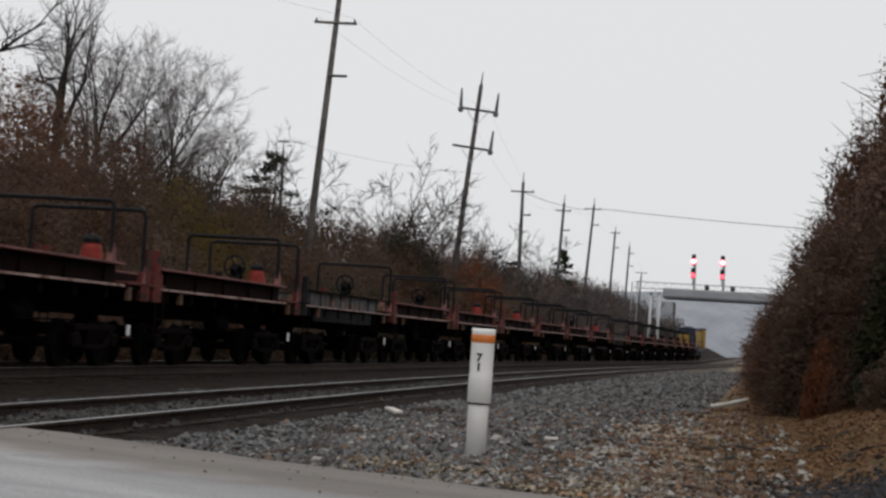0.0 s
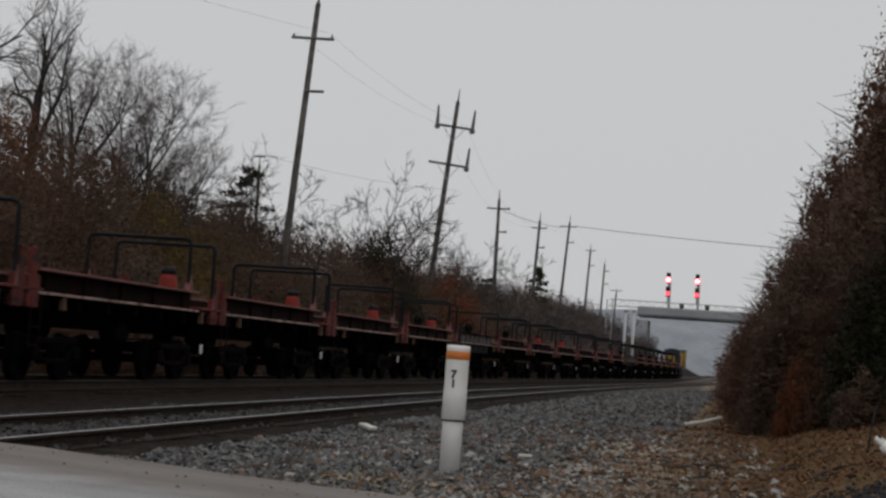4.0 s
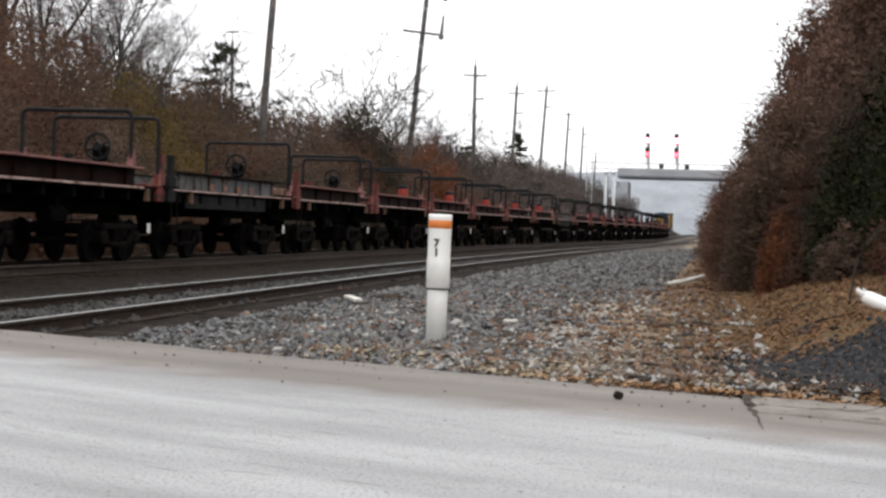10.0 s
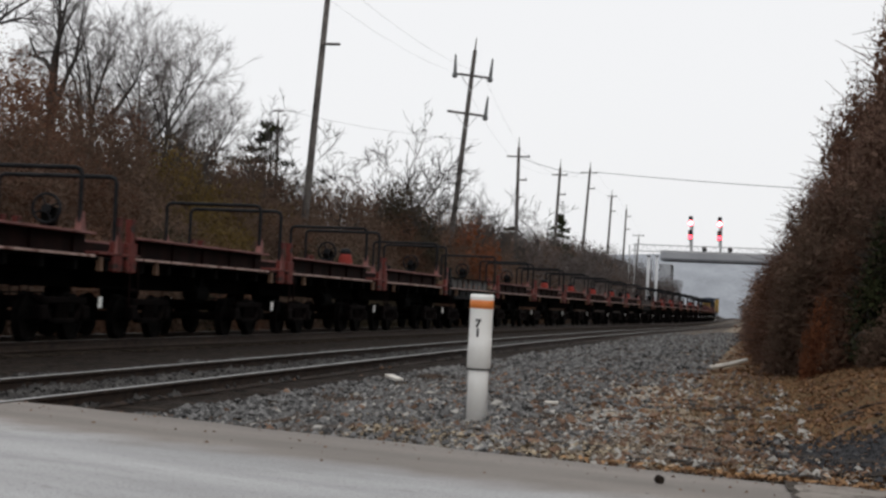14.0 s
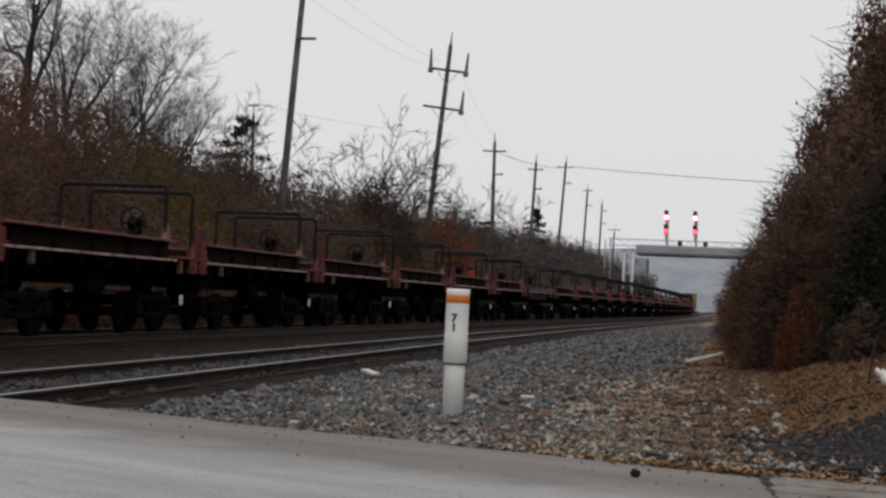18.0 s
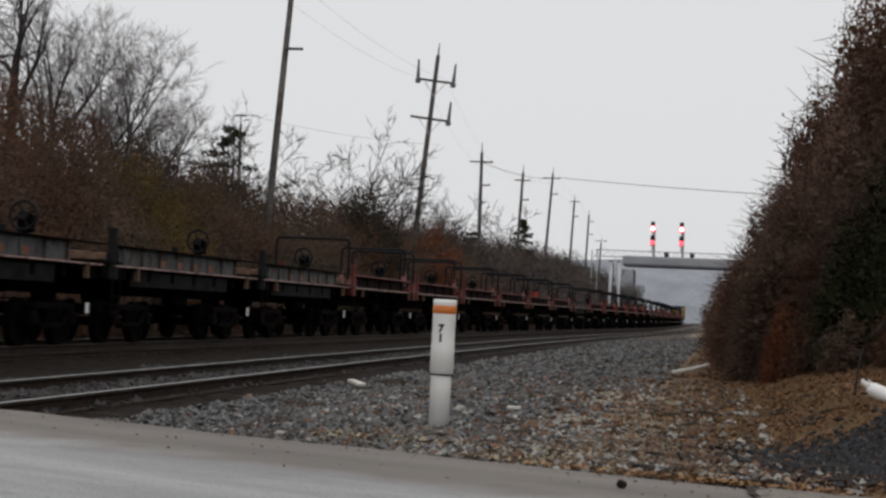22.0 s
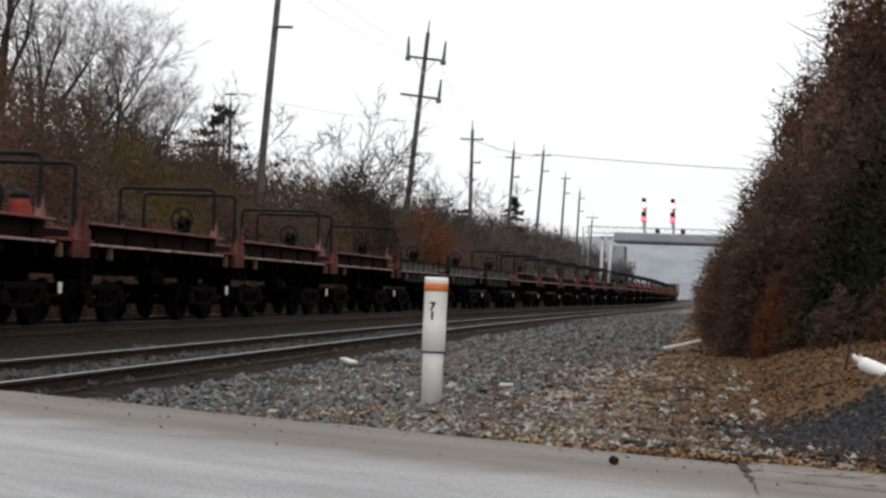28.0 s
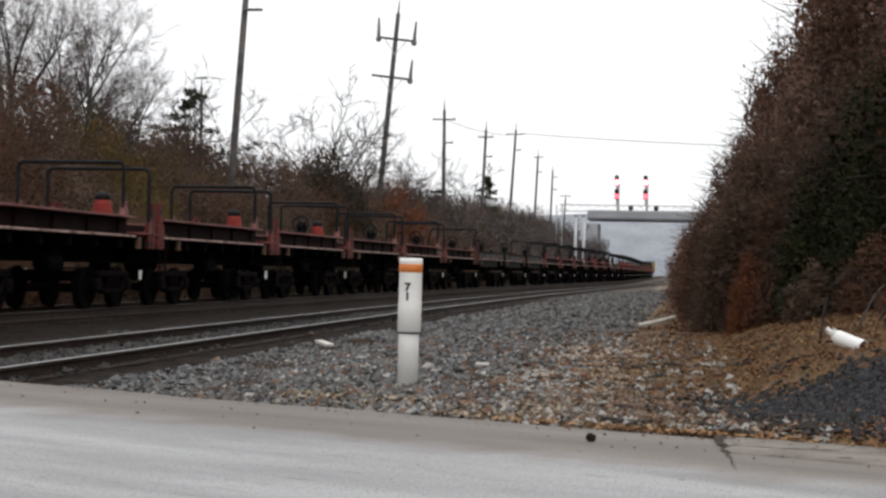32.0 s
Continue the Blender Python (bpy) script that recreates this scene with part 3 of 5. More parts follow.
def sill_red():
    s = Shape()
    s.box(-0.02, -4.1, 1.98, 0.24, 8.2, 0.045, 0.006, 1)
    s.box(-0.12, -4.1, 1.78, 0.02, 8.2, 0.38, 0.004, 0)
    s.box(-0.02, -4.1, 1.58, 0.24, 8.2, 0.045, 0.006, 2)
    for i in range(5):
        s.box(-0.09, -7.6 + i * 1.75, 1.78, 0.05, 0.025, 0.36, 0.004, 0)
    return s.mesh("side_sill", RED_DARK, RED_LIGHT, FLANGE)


# This dark red paints the shade in the sill's recess under the top flange.
RED_DARK = mat("shaded_red_web", (0.004, 0.0018, 0.0015), (0.016, 0.0055, 0.0045), 2.2, 0.75, bump=0.2, vary=0.2, spec=0.04)
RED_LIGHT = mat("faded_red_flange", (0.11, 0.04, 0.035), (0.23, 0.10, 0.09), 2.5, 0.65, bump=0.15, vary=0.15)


def sill_grey():
    s = Shape()
    s.box(0, -3.6, 1.985, 0.16, 9.6, 0.03, 0.006, 2)
    s.box(-0.04, -4.1, 1.78, 0.02, 7.6, 0.38, 0.004, 0)
    s.box(0, -3.6, 1.585, 0.16, 9.6, 0.035, 0.006, 3)
    for i in range(8):
        s.box(-0.005, -7.7 + i * 1.03, 1.78, 0.06, 0.05, 0.36, 0.006, 0)
    for i in range(4):
        s.box(-0.024, -5.4 + i * 1.03, 1.72, 0.012, 0.3, 0.14, 0.002, 1)
    return s.mesh("side_sill", GREY, ORANGE_MARK, UNDER, FLANGE)


def hoop(lean=0.0, h_=1.1):
    s = Shape()
    w_, r = HALF - 0.06, 0.11
    pts = [(-w_, 0, 0), (-w_, 0, h_ - r), (-w_ + r * 0.3, 0, h_ - r * 0.3), (-w_ + r, 0, h_), (w_ - r, 0, h_), (w_ - r * 0.3, 0, h_ - r * 0.3), (w_, 0, h_ - r), (w_, 0, 0)]
    pts = [(x + 0.22 * lean * z, y, z * (1 - 0.05 * lean)) for x, y, z in pts]
    s.tube(pts, 0.042, 8)
    return s.mesh("end_hoop", BLACK, smooth=False)


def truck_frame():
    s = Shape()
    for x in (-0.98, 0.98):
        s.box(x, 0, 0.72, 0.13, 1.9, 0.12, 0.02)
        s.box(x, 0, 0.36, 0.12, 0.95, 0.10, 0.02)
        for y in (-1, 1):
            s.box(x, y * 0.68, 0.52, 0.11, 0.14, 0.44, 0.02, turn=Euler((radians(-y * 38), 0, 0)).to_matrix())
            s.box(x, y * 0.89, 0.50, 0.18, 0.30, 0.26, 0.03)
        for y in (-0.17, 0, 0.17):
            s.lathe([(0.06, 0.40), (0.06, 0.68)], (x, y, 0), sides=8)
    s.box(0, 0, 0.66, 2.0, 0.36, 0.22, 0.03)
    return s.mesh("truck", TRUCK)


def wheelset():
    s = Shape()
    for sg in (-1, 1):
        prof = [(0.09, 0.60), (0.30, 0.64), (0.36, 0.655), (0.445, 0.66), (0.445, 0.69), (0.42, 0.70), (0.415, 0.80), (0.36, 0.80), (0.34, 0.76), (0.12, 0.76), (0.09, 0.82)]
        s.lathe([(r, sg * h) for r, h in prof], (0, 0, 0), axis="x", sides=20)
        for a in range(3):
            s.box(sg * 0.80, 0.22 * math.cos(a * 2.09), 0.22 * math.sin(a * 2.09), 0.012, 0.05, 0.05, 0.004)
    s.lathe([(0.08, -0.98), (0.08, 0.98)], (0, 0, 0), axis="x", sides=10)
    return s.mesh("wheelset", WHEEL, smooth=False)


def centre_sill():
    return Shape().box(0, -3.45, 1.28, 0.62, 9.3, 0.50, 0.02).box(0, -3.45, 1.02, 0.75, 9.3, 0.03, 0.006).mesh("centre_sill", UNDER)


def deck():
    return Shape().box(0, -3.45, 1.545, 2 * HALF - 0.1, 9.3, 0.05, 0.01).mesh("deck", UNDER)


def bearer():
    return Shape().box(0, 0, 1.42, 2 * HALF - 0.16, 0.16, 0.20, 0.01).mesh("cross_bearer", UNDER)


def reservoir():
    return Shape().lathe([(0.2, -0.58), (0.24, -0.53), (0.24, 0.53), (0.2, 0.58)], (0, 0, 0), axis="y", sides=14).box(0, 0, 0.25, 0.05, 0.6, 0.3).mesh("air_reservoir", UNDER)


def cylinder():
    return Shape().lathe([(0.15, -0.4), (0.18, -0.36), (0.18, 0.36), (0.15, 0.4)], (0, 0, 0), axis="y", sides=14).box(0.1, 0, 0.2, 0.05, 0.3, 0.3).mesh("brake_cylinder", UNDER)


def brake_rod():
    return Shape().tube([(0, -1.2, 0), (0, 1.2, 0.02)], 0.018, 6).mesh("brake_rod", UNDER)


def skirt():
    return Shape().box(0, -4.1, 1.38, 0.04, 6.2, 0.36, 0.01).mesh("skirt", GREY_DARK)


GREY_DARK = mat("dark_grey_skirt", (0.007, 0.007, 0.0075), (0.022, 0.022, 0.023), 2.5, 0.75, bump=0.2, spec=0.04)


def platform(grey):
    s = Shape()
    s.box(0, 0, 1.64, 2 * HALF, 1.0, 0.05, 0.008)
    s.box(0, 0.46, 1.52, 2 * HALF, 0.06, 0.34, 0.01)
    if grey:
        s.box(-0.95, -0.12, 1.75, 0.34, 0.34, 0.17, 0.02, 1)
        s.box(0.95, -0.12, 1.75, 0.34, 0.34, 0.17, 0.02, 1)
    return s.mesh("end_platform", UNDER if grey else RED, RUST_TAN)


def end_post(grey):
    s = Shape()
    s.box(0, 0, 1.80, 0.12, 0.21, 0.98, 0.02)
    s.box(0, 0.03, 1.60, 0.10, 0.46, 0.56, 0.02)
    s.box(0, 0, 2.30, 0.15, 0.19, 0.04, 0.01)
    return s.mesh("end_post", GREY_DARK if grey else RED)


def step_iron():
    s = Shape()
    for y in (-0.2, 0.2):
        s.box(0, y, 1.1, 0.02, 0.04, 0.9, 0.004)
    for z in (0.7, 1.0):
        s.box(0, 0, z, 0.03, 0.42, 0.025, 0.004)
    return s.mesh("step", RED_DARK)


def gusset():
    s = Shape()
    s.add([(-0.06, -0.13, 0), (0.06, -0.13, 0), (0.06, 0.13, 0), (-0.06, 0.13, 0), (-0.045, -0.03, 0.34), (0.045, -0.03, 0.34), (0.045, 0.03, 0.34), (-0.045, 0.03, 0.34)],
          [(3, 2, 1, 0), (4, 5, 6, 7), (0, 1, 5, 4), (1, 2, 6, 5), (2, 3, 7, 6), (3, 0, 4, 7)])
    return s.mesh("gusset", RED_LIGHT)


def bracket():
    s = Shape()
    s.box(0, 0, 1.44, 0.09, 0.13, 0.27, 0.012)
    s.box(0, 0, 1.34, 0.10, 0.15, 0.03, 0.008)
    return s.mesh("stake_bracket", RUST_TAN)


def brake_wheel():
    s = Shape()
    n = 20
    ring = [(0.27 * math.cos(2 * math.pi * i / n), 0, 0.27 * math.sin(2 * math.pi * i / n)) for i in range(n + 1)]
    s.tube(ring, 0.03, 6, cap=False)
    for i in range(4):
        a = i * math.pi / 2 + 0.4
        s.tube([(0, 0, 0), (0.27 * math.cos(a), 0, 0.27 * math.sin(a))], 0.02, 6)
    s.lathe([(0.09, -0.04), (0.09, 0.03), (0.05, 0.05)], (0, 0, 0), axis="y", sides=12)
    return s.mesh("brake_wheel", BLACK)


def brake_stand():
    s = Shape()
    s.box(0, 0, 0.37, 0.10, 0.10, 0.74, 0.012)
    s.box(0, 0, 0.64, 0.30, 0.20, 0.34, 0.03)
    s.box(0, 0, 0.03, 0.3, 0.24, 0.05, 0.01)
    return s.mesh("brake_stand", UNDER)


def red_box():
    s = Shape()
    s.lathe([(0.15, 0.03), (0.21, 0.08), (0.22, 0.45), (0.19, 0.64), (0.15, 0.74)], (0, 0, 0), sides=14)
    s.box(0, 0, 0.02, 0.5, 0.44, 0.04, 0.01)
    return s.mesh("box_body", RED_BRIGHT)


def red_box_cap():
    s = Shape()
    s.lathe([(0.17, 0.72), (0.18, 0.80), (0.13, 0.87), (0.05, 0.89)], (0, 0, 0), sides=14)
    return s.mesh("cap", BLACK)


def coupler():
    s = Shape()
    s.box(0, 0.15, 0.92, 0.16, 0.5, 0.18, 0.03)
    s.box(0.03, 0.42, 0.92, 0.30, 0.22, 0.28, 0.05)
    return s.mesh("coupler", TRUCK)


def reflector():
    return Shape().box(0, 0, 0.76, 0.02, 0.14, 0.20, 0.005).mesh("reflector", REFLECT)


def make_car(grey, hoops, disc, red, lean):
    label = ("grey flat freight car with ribbed sides and rusty ends" if grey else
             "weathered red flat freight car with black pipe hoops")
    car = thing("flat_car", label, "freight car", group="cars of the train")
    part("centre_sill", shared("csill", centre_sill), car, "centre sill, near-black in place of shade")
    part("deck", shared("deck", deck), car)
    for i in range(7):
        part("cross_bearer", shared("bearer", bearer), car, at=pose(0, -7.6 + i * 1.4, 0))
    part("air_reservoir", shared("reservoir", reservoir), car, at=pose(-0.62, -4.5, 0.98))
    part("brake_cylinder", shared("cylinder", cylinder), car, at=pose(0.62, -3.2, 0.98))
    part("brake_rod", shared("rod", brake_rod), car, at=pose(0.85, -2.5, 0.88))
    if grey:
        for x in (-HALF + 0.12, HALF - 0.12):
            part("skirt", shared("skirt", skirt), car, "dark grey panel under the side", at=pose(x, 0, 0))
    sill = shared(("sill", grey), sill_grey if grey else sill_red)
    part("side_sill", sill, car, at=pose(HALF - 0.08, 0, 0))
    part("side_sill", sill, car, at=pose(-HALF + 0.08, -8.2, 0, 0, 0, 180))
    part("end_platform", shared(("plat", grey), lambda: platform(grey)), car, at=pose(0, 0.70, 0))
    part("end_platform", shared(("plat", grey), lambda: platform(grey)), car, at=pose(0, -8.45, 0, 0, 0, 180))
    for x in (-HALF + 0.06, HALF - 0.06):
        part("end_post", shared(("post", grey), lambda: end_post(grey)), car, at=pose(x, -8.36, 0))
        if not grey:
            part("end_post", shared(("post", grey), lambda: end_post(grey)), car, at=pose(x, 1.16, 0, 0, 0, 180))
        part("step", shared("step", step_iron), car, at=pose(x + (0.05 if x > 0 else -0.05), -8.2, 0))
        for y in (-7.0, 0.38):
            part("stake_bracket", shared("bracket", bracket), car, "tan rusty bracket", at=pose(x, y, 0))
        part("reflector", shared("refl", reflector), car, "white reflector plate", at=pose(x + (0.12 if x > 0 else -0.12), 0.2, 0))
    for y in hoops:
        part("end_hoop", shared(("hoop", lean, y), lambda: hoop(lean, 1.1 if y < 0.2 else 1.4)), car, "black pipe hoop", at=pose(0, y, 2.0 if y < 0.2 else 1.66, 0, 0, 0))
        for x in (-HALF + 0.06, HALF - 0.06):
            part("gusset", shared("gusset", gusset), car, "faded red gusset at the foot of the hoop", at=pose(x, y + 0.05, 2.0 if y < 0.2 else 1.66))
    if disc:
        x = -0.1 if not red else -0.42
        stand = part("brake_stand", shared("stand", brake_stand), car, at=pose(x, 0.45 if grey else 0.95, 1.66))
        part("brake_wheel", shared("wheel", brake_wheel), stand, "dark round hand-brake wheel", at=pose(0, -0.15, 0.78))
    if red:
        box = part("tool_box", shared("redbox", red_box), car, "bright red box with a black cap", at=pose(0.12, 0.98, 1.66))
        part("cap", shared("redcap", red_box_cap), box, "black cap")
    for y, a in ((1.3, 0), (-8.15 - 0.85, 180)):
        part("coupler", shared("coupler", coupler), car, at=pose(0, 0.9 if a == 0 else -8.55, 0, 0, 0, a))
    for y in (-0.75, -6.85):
        truck = part("truck", shared("truck", truck_frame), car, "cast truck frame, near-black in place of shade", at=pose(0, y, 0.06))
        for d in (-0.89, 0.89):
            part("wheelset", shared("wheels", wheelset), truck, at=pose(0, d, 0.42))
    return car


GREY_CARS = {-11, -10, -9, -2, 5, 12}
RED_BOX = {-17, -16, -15, -4, 0, 1, 2, 3, 4, 7, 8, 11}
BOTH = {-15, -4, 4}
cars = []


def slack(k):
    """How far the couplers let car k hang back."""
    return float(np.interp(k, (-18, -15, -13, -11, -9, -7, -5, -4, -2, -1, 0, 5), (0.0, -0.05, -0.45, -0.82, -0.93, -0.9, -0.75, -0.65, -0.5, -0.28, -0.1, 0.05)))


for k in range(-18, 20):
    grey = k in GREY_CARS
    hoops = [] if k in (-11, -10) else ([1.0] if grey else [-0.6] if k == -12 else [-0.6, 1.0])
    red = k in RED_BOX
    disc = (not red or k in BOTH) and k not in (-5, 9, 13)
    cars.append((-1.2 + PITCH * k + slack(k), make_car(grey, hoops, disc, red, 1.0 if k == -12 else 0.0)))


# ---- the locomotive far ahead ----
def make_loco():
    loco = thing("locomotive", "yellow and dark blue diesel locomotive heading away with the train", "locomotive")
    s = Shape().box(0, -9, 1.35, 2.9, 18.5, 0.28, 0.03)
    for y in (-5, -13):
        s.box(0, y, 0.95, 2.4, 3.6, 0.5, 0.1)
    part("underframe", s.mesh("underframe", LOCO_DARK), loco)
    part("hood", Shape().box(0, -10.2, 2.55, 2.0, 13.6, 2.1, 0.15).mesh("hood", LOCO_DARK), loco, "dark engine hood")
    part("end_panel", Shape().box(-0.25, -17.02, 2.5, 1.3, 0.03, 1.5, 0.01).mesh("end_panel", LOCO_YELLOW), loco, "yellow panel on the hood end")
    part("roof", Shape().box(0, -10.2, 3.7, 2.05, 13.7, 0.22, 0.08).mesh("roof", LOCO_DARK), loco, "dark roof")
    part("cab", Shape().box(0, -1.9, 2.7, 2.9, 2.7, 2.4, 0.12).mesh("cab", LOCO_YELLOW), loco, "yellow cab")
    part("cab_roof", Shape().box(0, -1.9, 3.96, 3.0, 2.9, 0.14, 0.05).mesh("cab_roof", LOCO_DARK), loco, "dark cab roof")
    for x in (-1.46, 1.46):
        part("cab_window", Shape().box(x, -1.9, 3.2, 0.03, 1.1, 0.7, 0.01).mesh("cab_window", GLASS), loco)
        for i in range(5):
            part("hood_door", Shape().box(x / 1.46 * 1.012, -15.5 + i * 2.4, 2.7, 0.03, 1.7, 1.7, 0.01).mesh("hood_door", LOCO_YELLOW), loco)
        part("handrail", Shape().tube([(x * 0.97, -17.5, 1.5), (x * 0.97, -17.5, 2.4), (x * 0.97, -3.5, 2.4), (x * 0.97, -3.5, 1.5)], 0.025, 6).mesh("handrail", BLACK), loco)
    part("nose", Shape().box(0, 0.2, 2.5, 2.3, 1.6, 2.0, 0.2).mesh("nose", LOCO_DARK), loco)
    for i in range(3):
        part("radiator_fan", Shape().lathe([(0.55, 3.78), (0.55, 3.95), (0.45, 3.98)], (0, -16 + i * 1.5, 0), sides=16).mesh("radiator_fan", LOCO_DARK), loco)
    for y in (-4.2, -13.8):
        s = Shape()
        for x in (-1.05, 1.05):
            s.box(x, 0, 0.6, 0.14, 4.2, 0.3, 0.05)
        truck = part("truck", s.mesh("truck", TRUCK), loco, at=pose(0, y, 0.06))
        for d in (-1.7, 0, 1.7):
            part("wheelset", shared("wheels", wheelset), truck, at=pose(0, d, 0.46))
    return loco


loco = make_loco()
LOCO_START = -1.2 + PITCH * 20 + 9.6

# ---- utility poles and wires ----
def pole(base, top, r, label):
    lean = Vector(top) - Vector(base)
    p = thing("utility_pole", label, "utility pole", group="line of utility poles", at=Matrix.Translation(base))
    part("shaft", Shape().tube([Vector((0, 0, -0.5)), lean * 0.5, lean * (1 - 0.95 / lean.z), lean * (1 - 0.8 / lean.z), lean], [r, r * 0.85, r * 0.64, r * 0.28, r * 0.12], 12).mesh("shaft", WOOD_POLE, smooth=True), p)
    return p, lean


def crossarm(p, lean, height, left, right, tilt=0.0, thick=0.13, pins=(), braces=True):
    """An arm across the pole at height, with end insulators standing at pins."""
    c = lean * (height / lean.z)
    slope = math.tan(radians(tilt))
    arm = part("crossarm", Shape().tube([c + Vector((-left, -0.12, left * slope)), c + Vector((right, -0.12, -right * slope))], thick / 2, 4).mesh("crossarm", WOOD_POLE), p)
    for x, h in pins:
        s = Shape()
        b = c + Vector((x, -0.12, -x * slope))
        k = 1.0 if h > 1 else 0.5
        prof = [(0.07 * k, -0.12 * k)]
        for i in range(6):
            prof += [(k * (0.155 - 0.014 * i), h * (i + 0.2) / 6), (k * (0.10 - 0.01 * i), h * (i + 0.7) / 6)]
        if h > 1:
            prof = [(0.10, -0.3), (0.19, -0.22), (0.19, -0.02), (0.1, 0.0)] + prof[1:] + [(0.03, h + 0.02)]
        s.lathe(prof, (0, 0, 0), sides=10)
        part("insulator", s.mesh("insulator", INSULATOR), arm, "grey stacked insulator", at=pose(*b, 0, 5 if x > 0 and h > 1 else 0, 0))
    if braces and left > 0.5:
        for sx in (-left * 0.6, right * 0.6):
            part("brace", Shape().tube([c + Vector((sx, -0.13, -sx * slope)), c + Vector((0, -0.16, -1.05))], 0.025, 5).mesh("brace", GALV), p)
    return c


POLES = {}
p, d = pole((-20.41, 72.89, 0), (-19.34, 72.89, 17.6), 0.19, "tall weathered wooden utility pole with two crossarms, leaning")
crossarm(p, d, 15.05, 1.0, 1.0, 1.5, pins=((-0.9, 0.2), (0.9, 0.2)), braces=False)
crossarm(p, d, 12.6, 0.05, 0.85, 0, braces=False)
POLES[1] = (-19.5, 72.9, 15.2)
p, d = pole((-20.67, 110.69, 0), (-19.02, 110.69, 19.24), 0.22, "tall wooden pole with two braced crossarms and long upright insulators")
crossarm(p, d, 16.6, 1.25, 1.35, 6.5, 0.16, pins=((-1.15, 1.35), (1.3, 1.35)))
crossarm(p, d, 14.0, 1.35, 1.35, 6.5, 0.16, pins=((1.3, 1.35),))
POLES[2] = (-19.2, 110.6, 16.6)
for k, base, top, arms in (
        (3, (-19.94, 140.57, 0), (-20.07, 140.57, 15.6), ((13.9, 1.0, 1.0), (11.9, 0.05, 0.8))),
        (4, (-20.25, 168.66, 0), (-19.67, 168.66, 16.36), ((14.7, 0.8, 0.8), (12.7, 0.05, 0.8))),
        (5, (-20.43, 197.41, 0), (-19.41, 197.41, 18.8), ((17.4, 1.1, 0.9), (15.5, 0.05, 0.8))),
        (6, (-20.37, 232.42, 0), (-19.68, 232.42, 18.11), ((17.1, 0.6, 0.7), (15.0, 0.05, 0.7))),
        (7, (-20.29, 261.64, 0), (-19.79, 261.64, 17.96), ((16.0, 0.05, 0.8), (14.0, 0.05, 0.8))),
        (8, (-20.42, 293.58, 0), (-19.84, 293.58, 15.03), ((14.5, 1.1, 1.0), (13.0, 0.6, 0.8)))):
    p, d = pole(base, top, 0.2, "weathered wooden utility pole with short crossarms")
    for h, a, b in arms:
        crossarm(p, d, h, a, b, 0.5, braces=False, pins=((b * 0.9, 0.2),))
    POLES[k] = (top[0], top[1], arms[0][0])
p, d = pole((-33.89, 114.92, 0), (-34.05, 114.92, 14.65), 0.16, "thin dark wooden pole among the bare trees")
crossarm(p, d, 14.4, 0.4, 0.4, braces=False)


def wire(a, b, sag, r=0.022):
    a, b = Vector(a), Vector(b)
    pts = [a.lerp(b, i / 14) - Vector((0, 0, sag * 4 * (i / 14) * (1 - i / 14))) for i in range(15)]
    thing("overhead_wire", "thin dark overhead wire strung between the poles", "wire", group="overhead wires", mesh=Shape().tube(pts, r, 5).mesh("wire", WIRE))


order = [1, 2, 3, 4, 5, 6, 7, 8]
for a, b in zip(order, order[1:]):
    for dx in (-0.8, 0.8):
        wire(Vector(POLES[a]) + Vector((dx, 0, 0.1)), Vector(POLES[b]) + Vector((dx, 0, 0.1)), 0.5, 0.005)
wire((-45, 30, 19), Vector(POLES[1]) + Vector((0.9, 0, 0.1)), 1.2, 0.005)
wire(Vector(POLES[5]) + Vector((0.8, 0, 0.1)), (9.0, 141.0, 11.75), 0.15, 0.034)
wire(Vector(POLES[3]) + Vector((0, 0, 0)), Vector(POLES[5]) + Vector((-0.8, 0, -0.1)), 0.3, 0.028)
wire((-34.0, 114.9, 14.6), (-20.2, 120, 13.2), 0.4, 0.009)


# ---- signals on their gantry ----
gantry = thing("signal_gantry", "grey steel signal bridge spanning both tracks", "signal gantry")
GY = 205.0
for x in (-14.6, 3.2):
    s = Shape()
    for dx in (-0.35, 0.35):
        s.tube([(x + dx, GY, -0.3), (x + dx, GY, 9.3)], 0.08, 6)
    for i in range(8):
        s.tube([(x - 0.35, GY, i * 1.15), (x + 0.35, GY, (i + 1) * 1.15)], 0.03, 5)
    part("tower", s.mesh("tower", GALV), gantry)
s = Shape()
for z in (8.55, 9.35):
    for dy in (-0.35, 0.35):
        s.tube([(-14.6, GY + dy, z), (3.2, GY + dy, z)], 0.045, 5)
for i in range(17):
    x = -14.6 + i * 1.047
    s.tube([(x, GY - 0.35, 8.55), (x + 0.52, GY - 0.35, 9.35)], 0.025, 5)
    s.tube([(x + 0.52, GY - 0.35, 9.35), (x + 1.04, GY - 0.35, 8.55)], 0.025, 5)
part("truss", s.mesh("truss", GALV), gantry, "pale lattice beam")
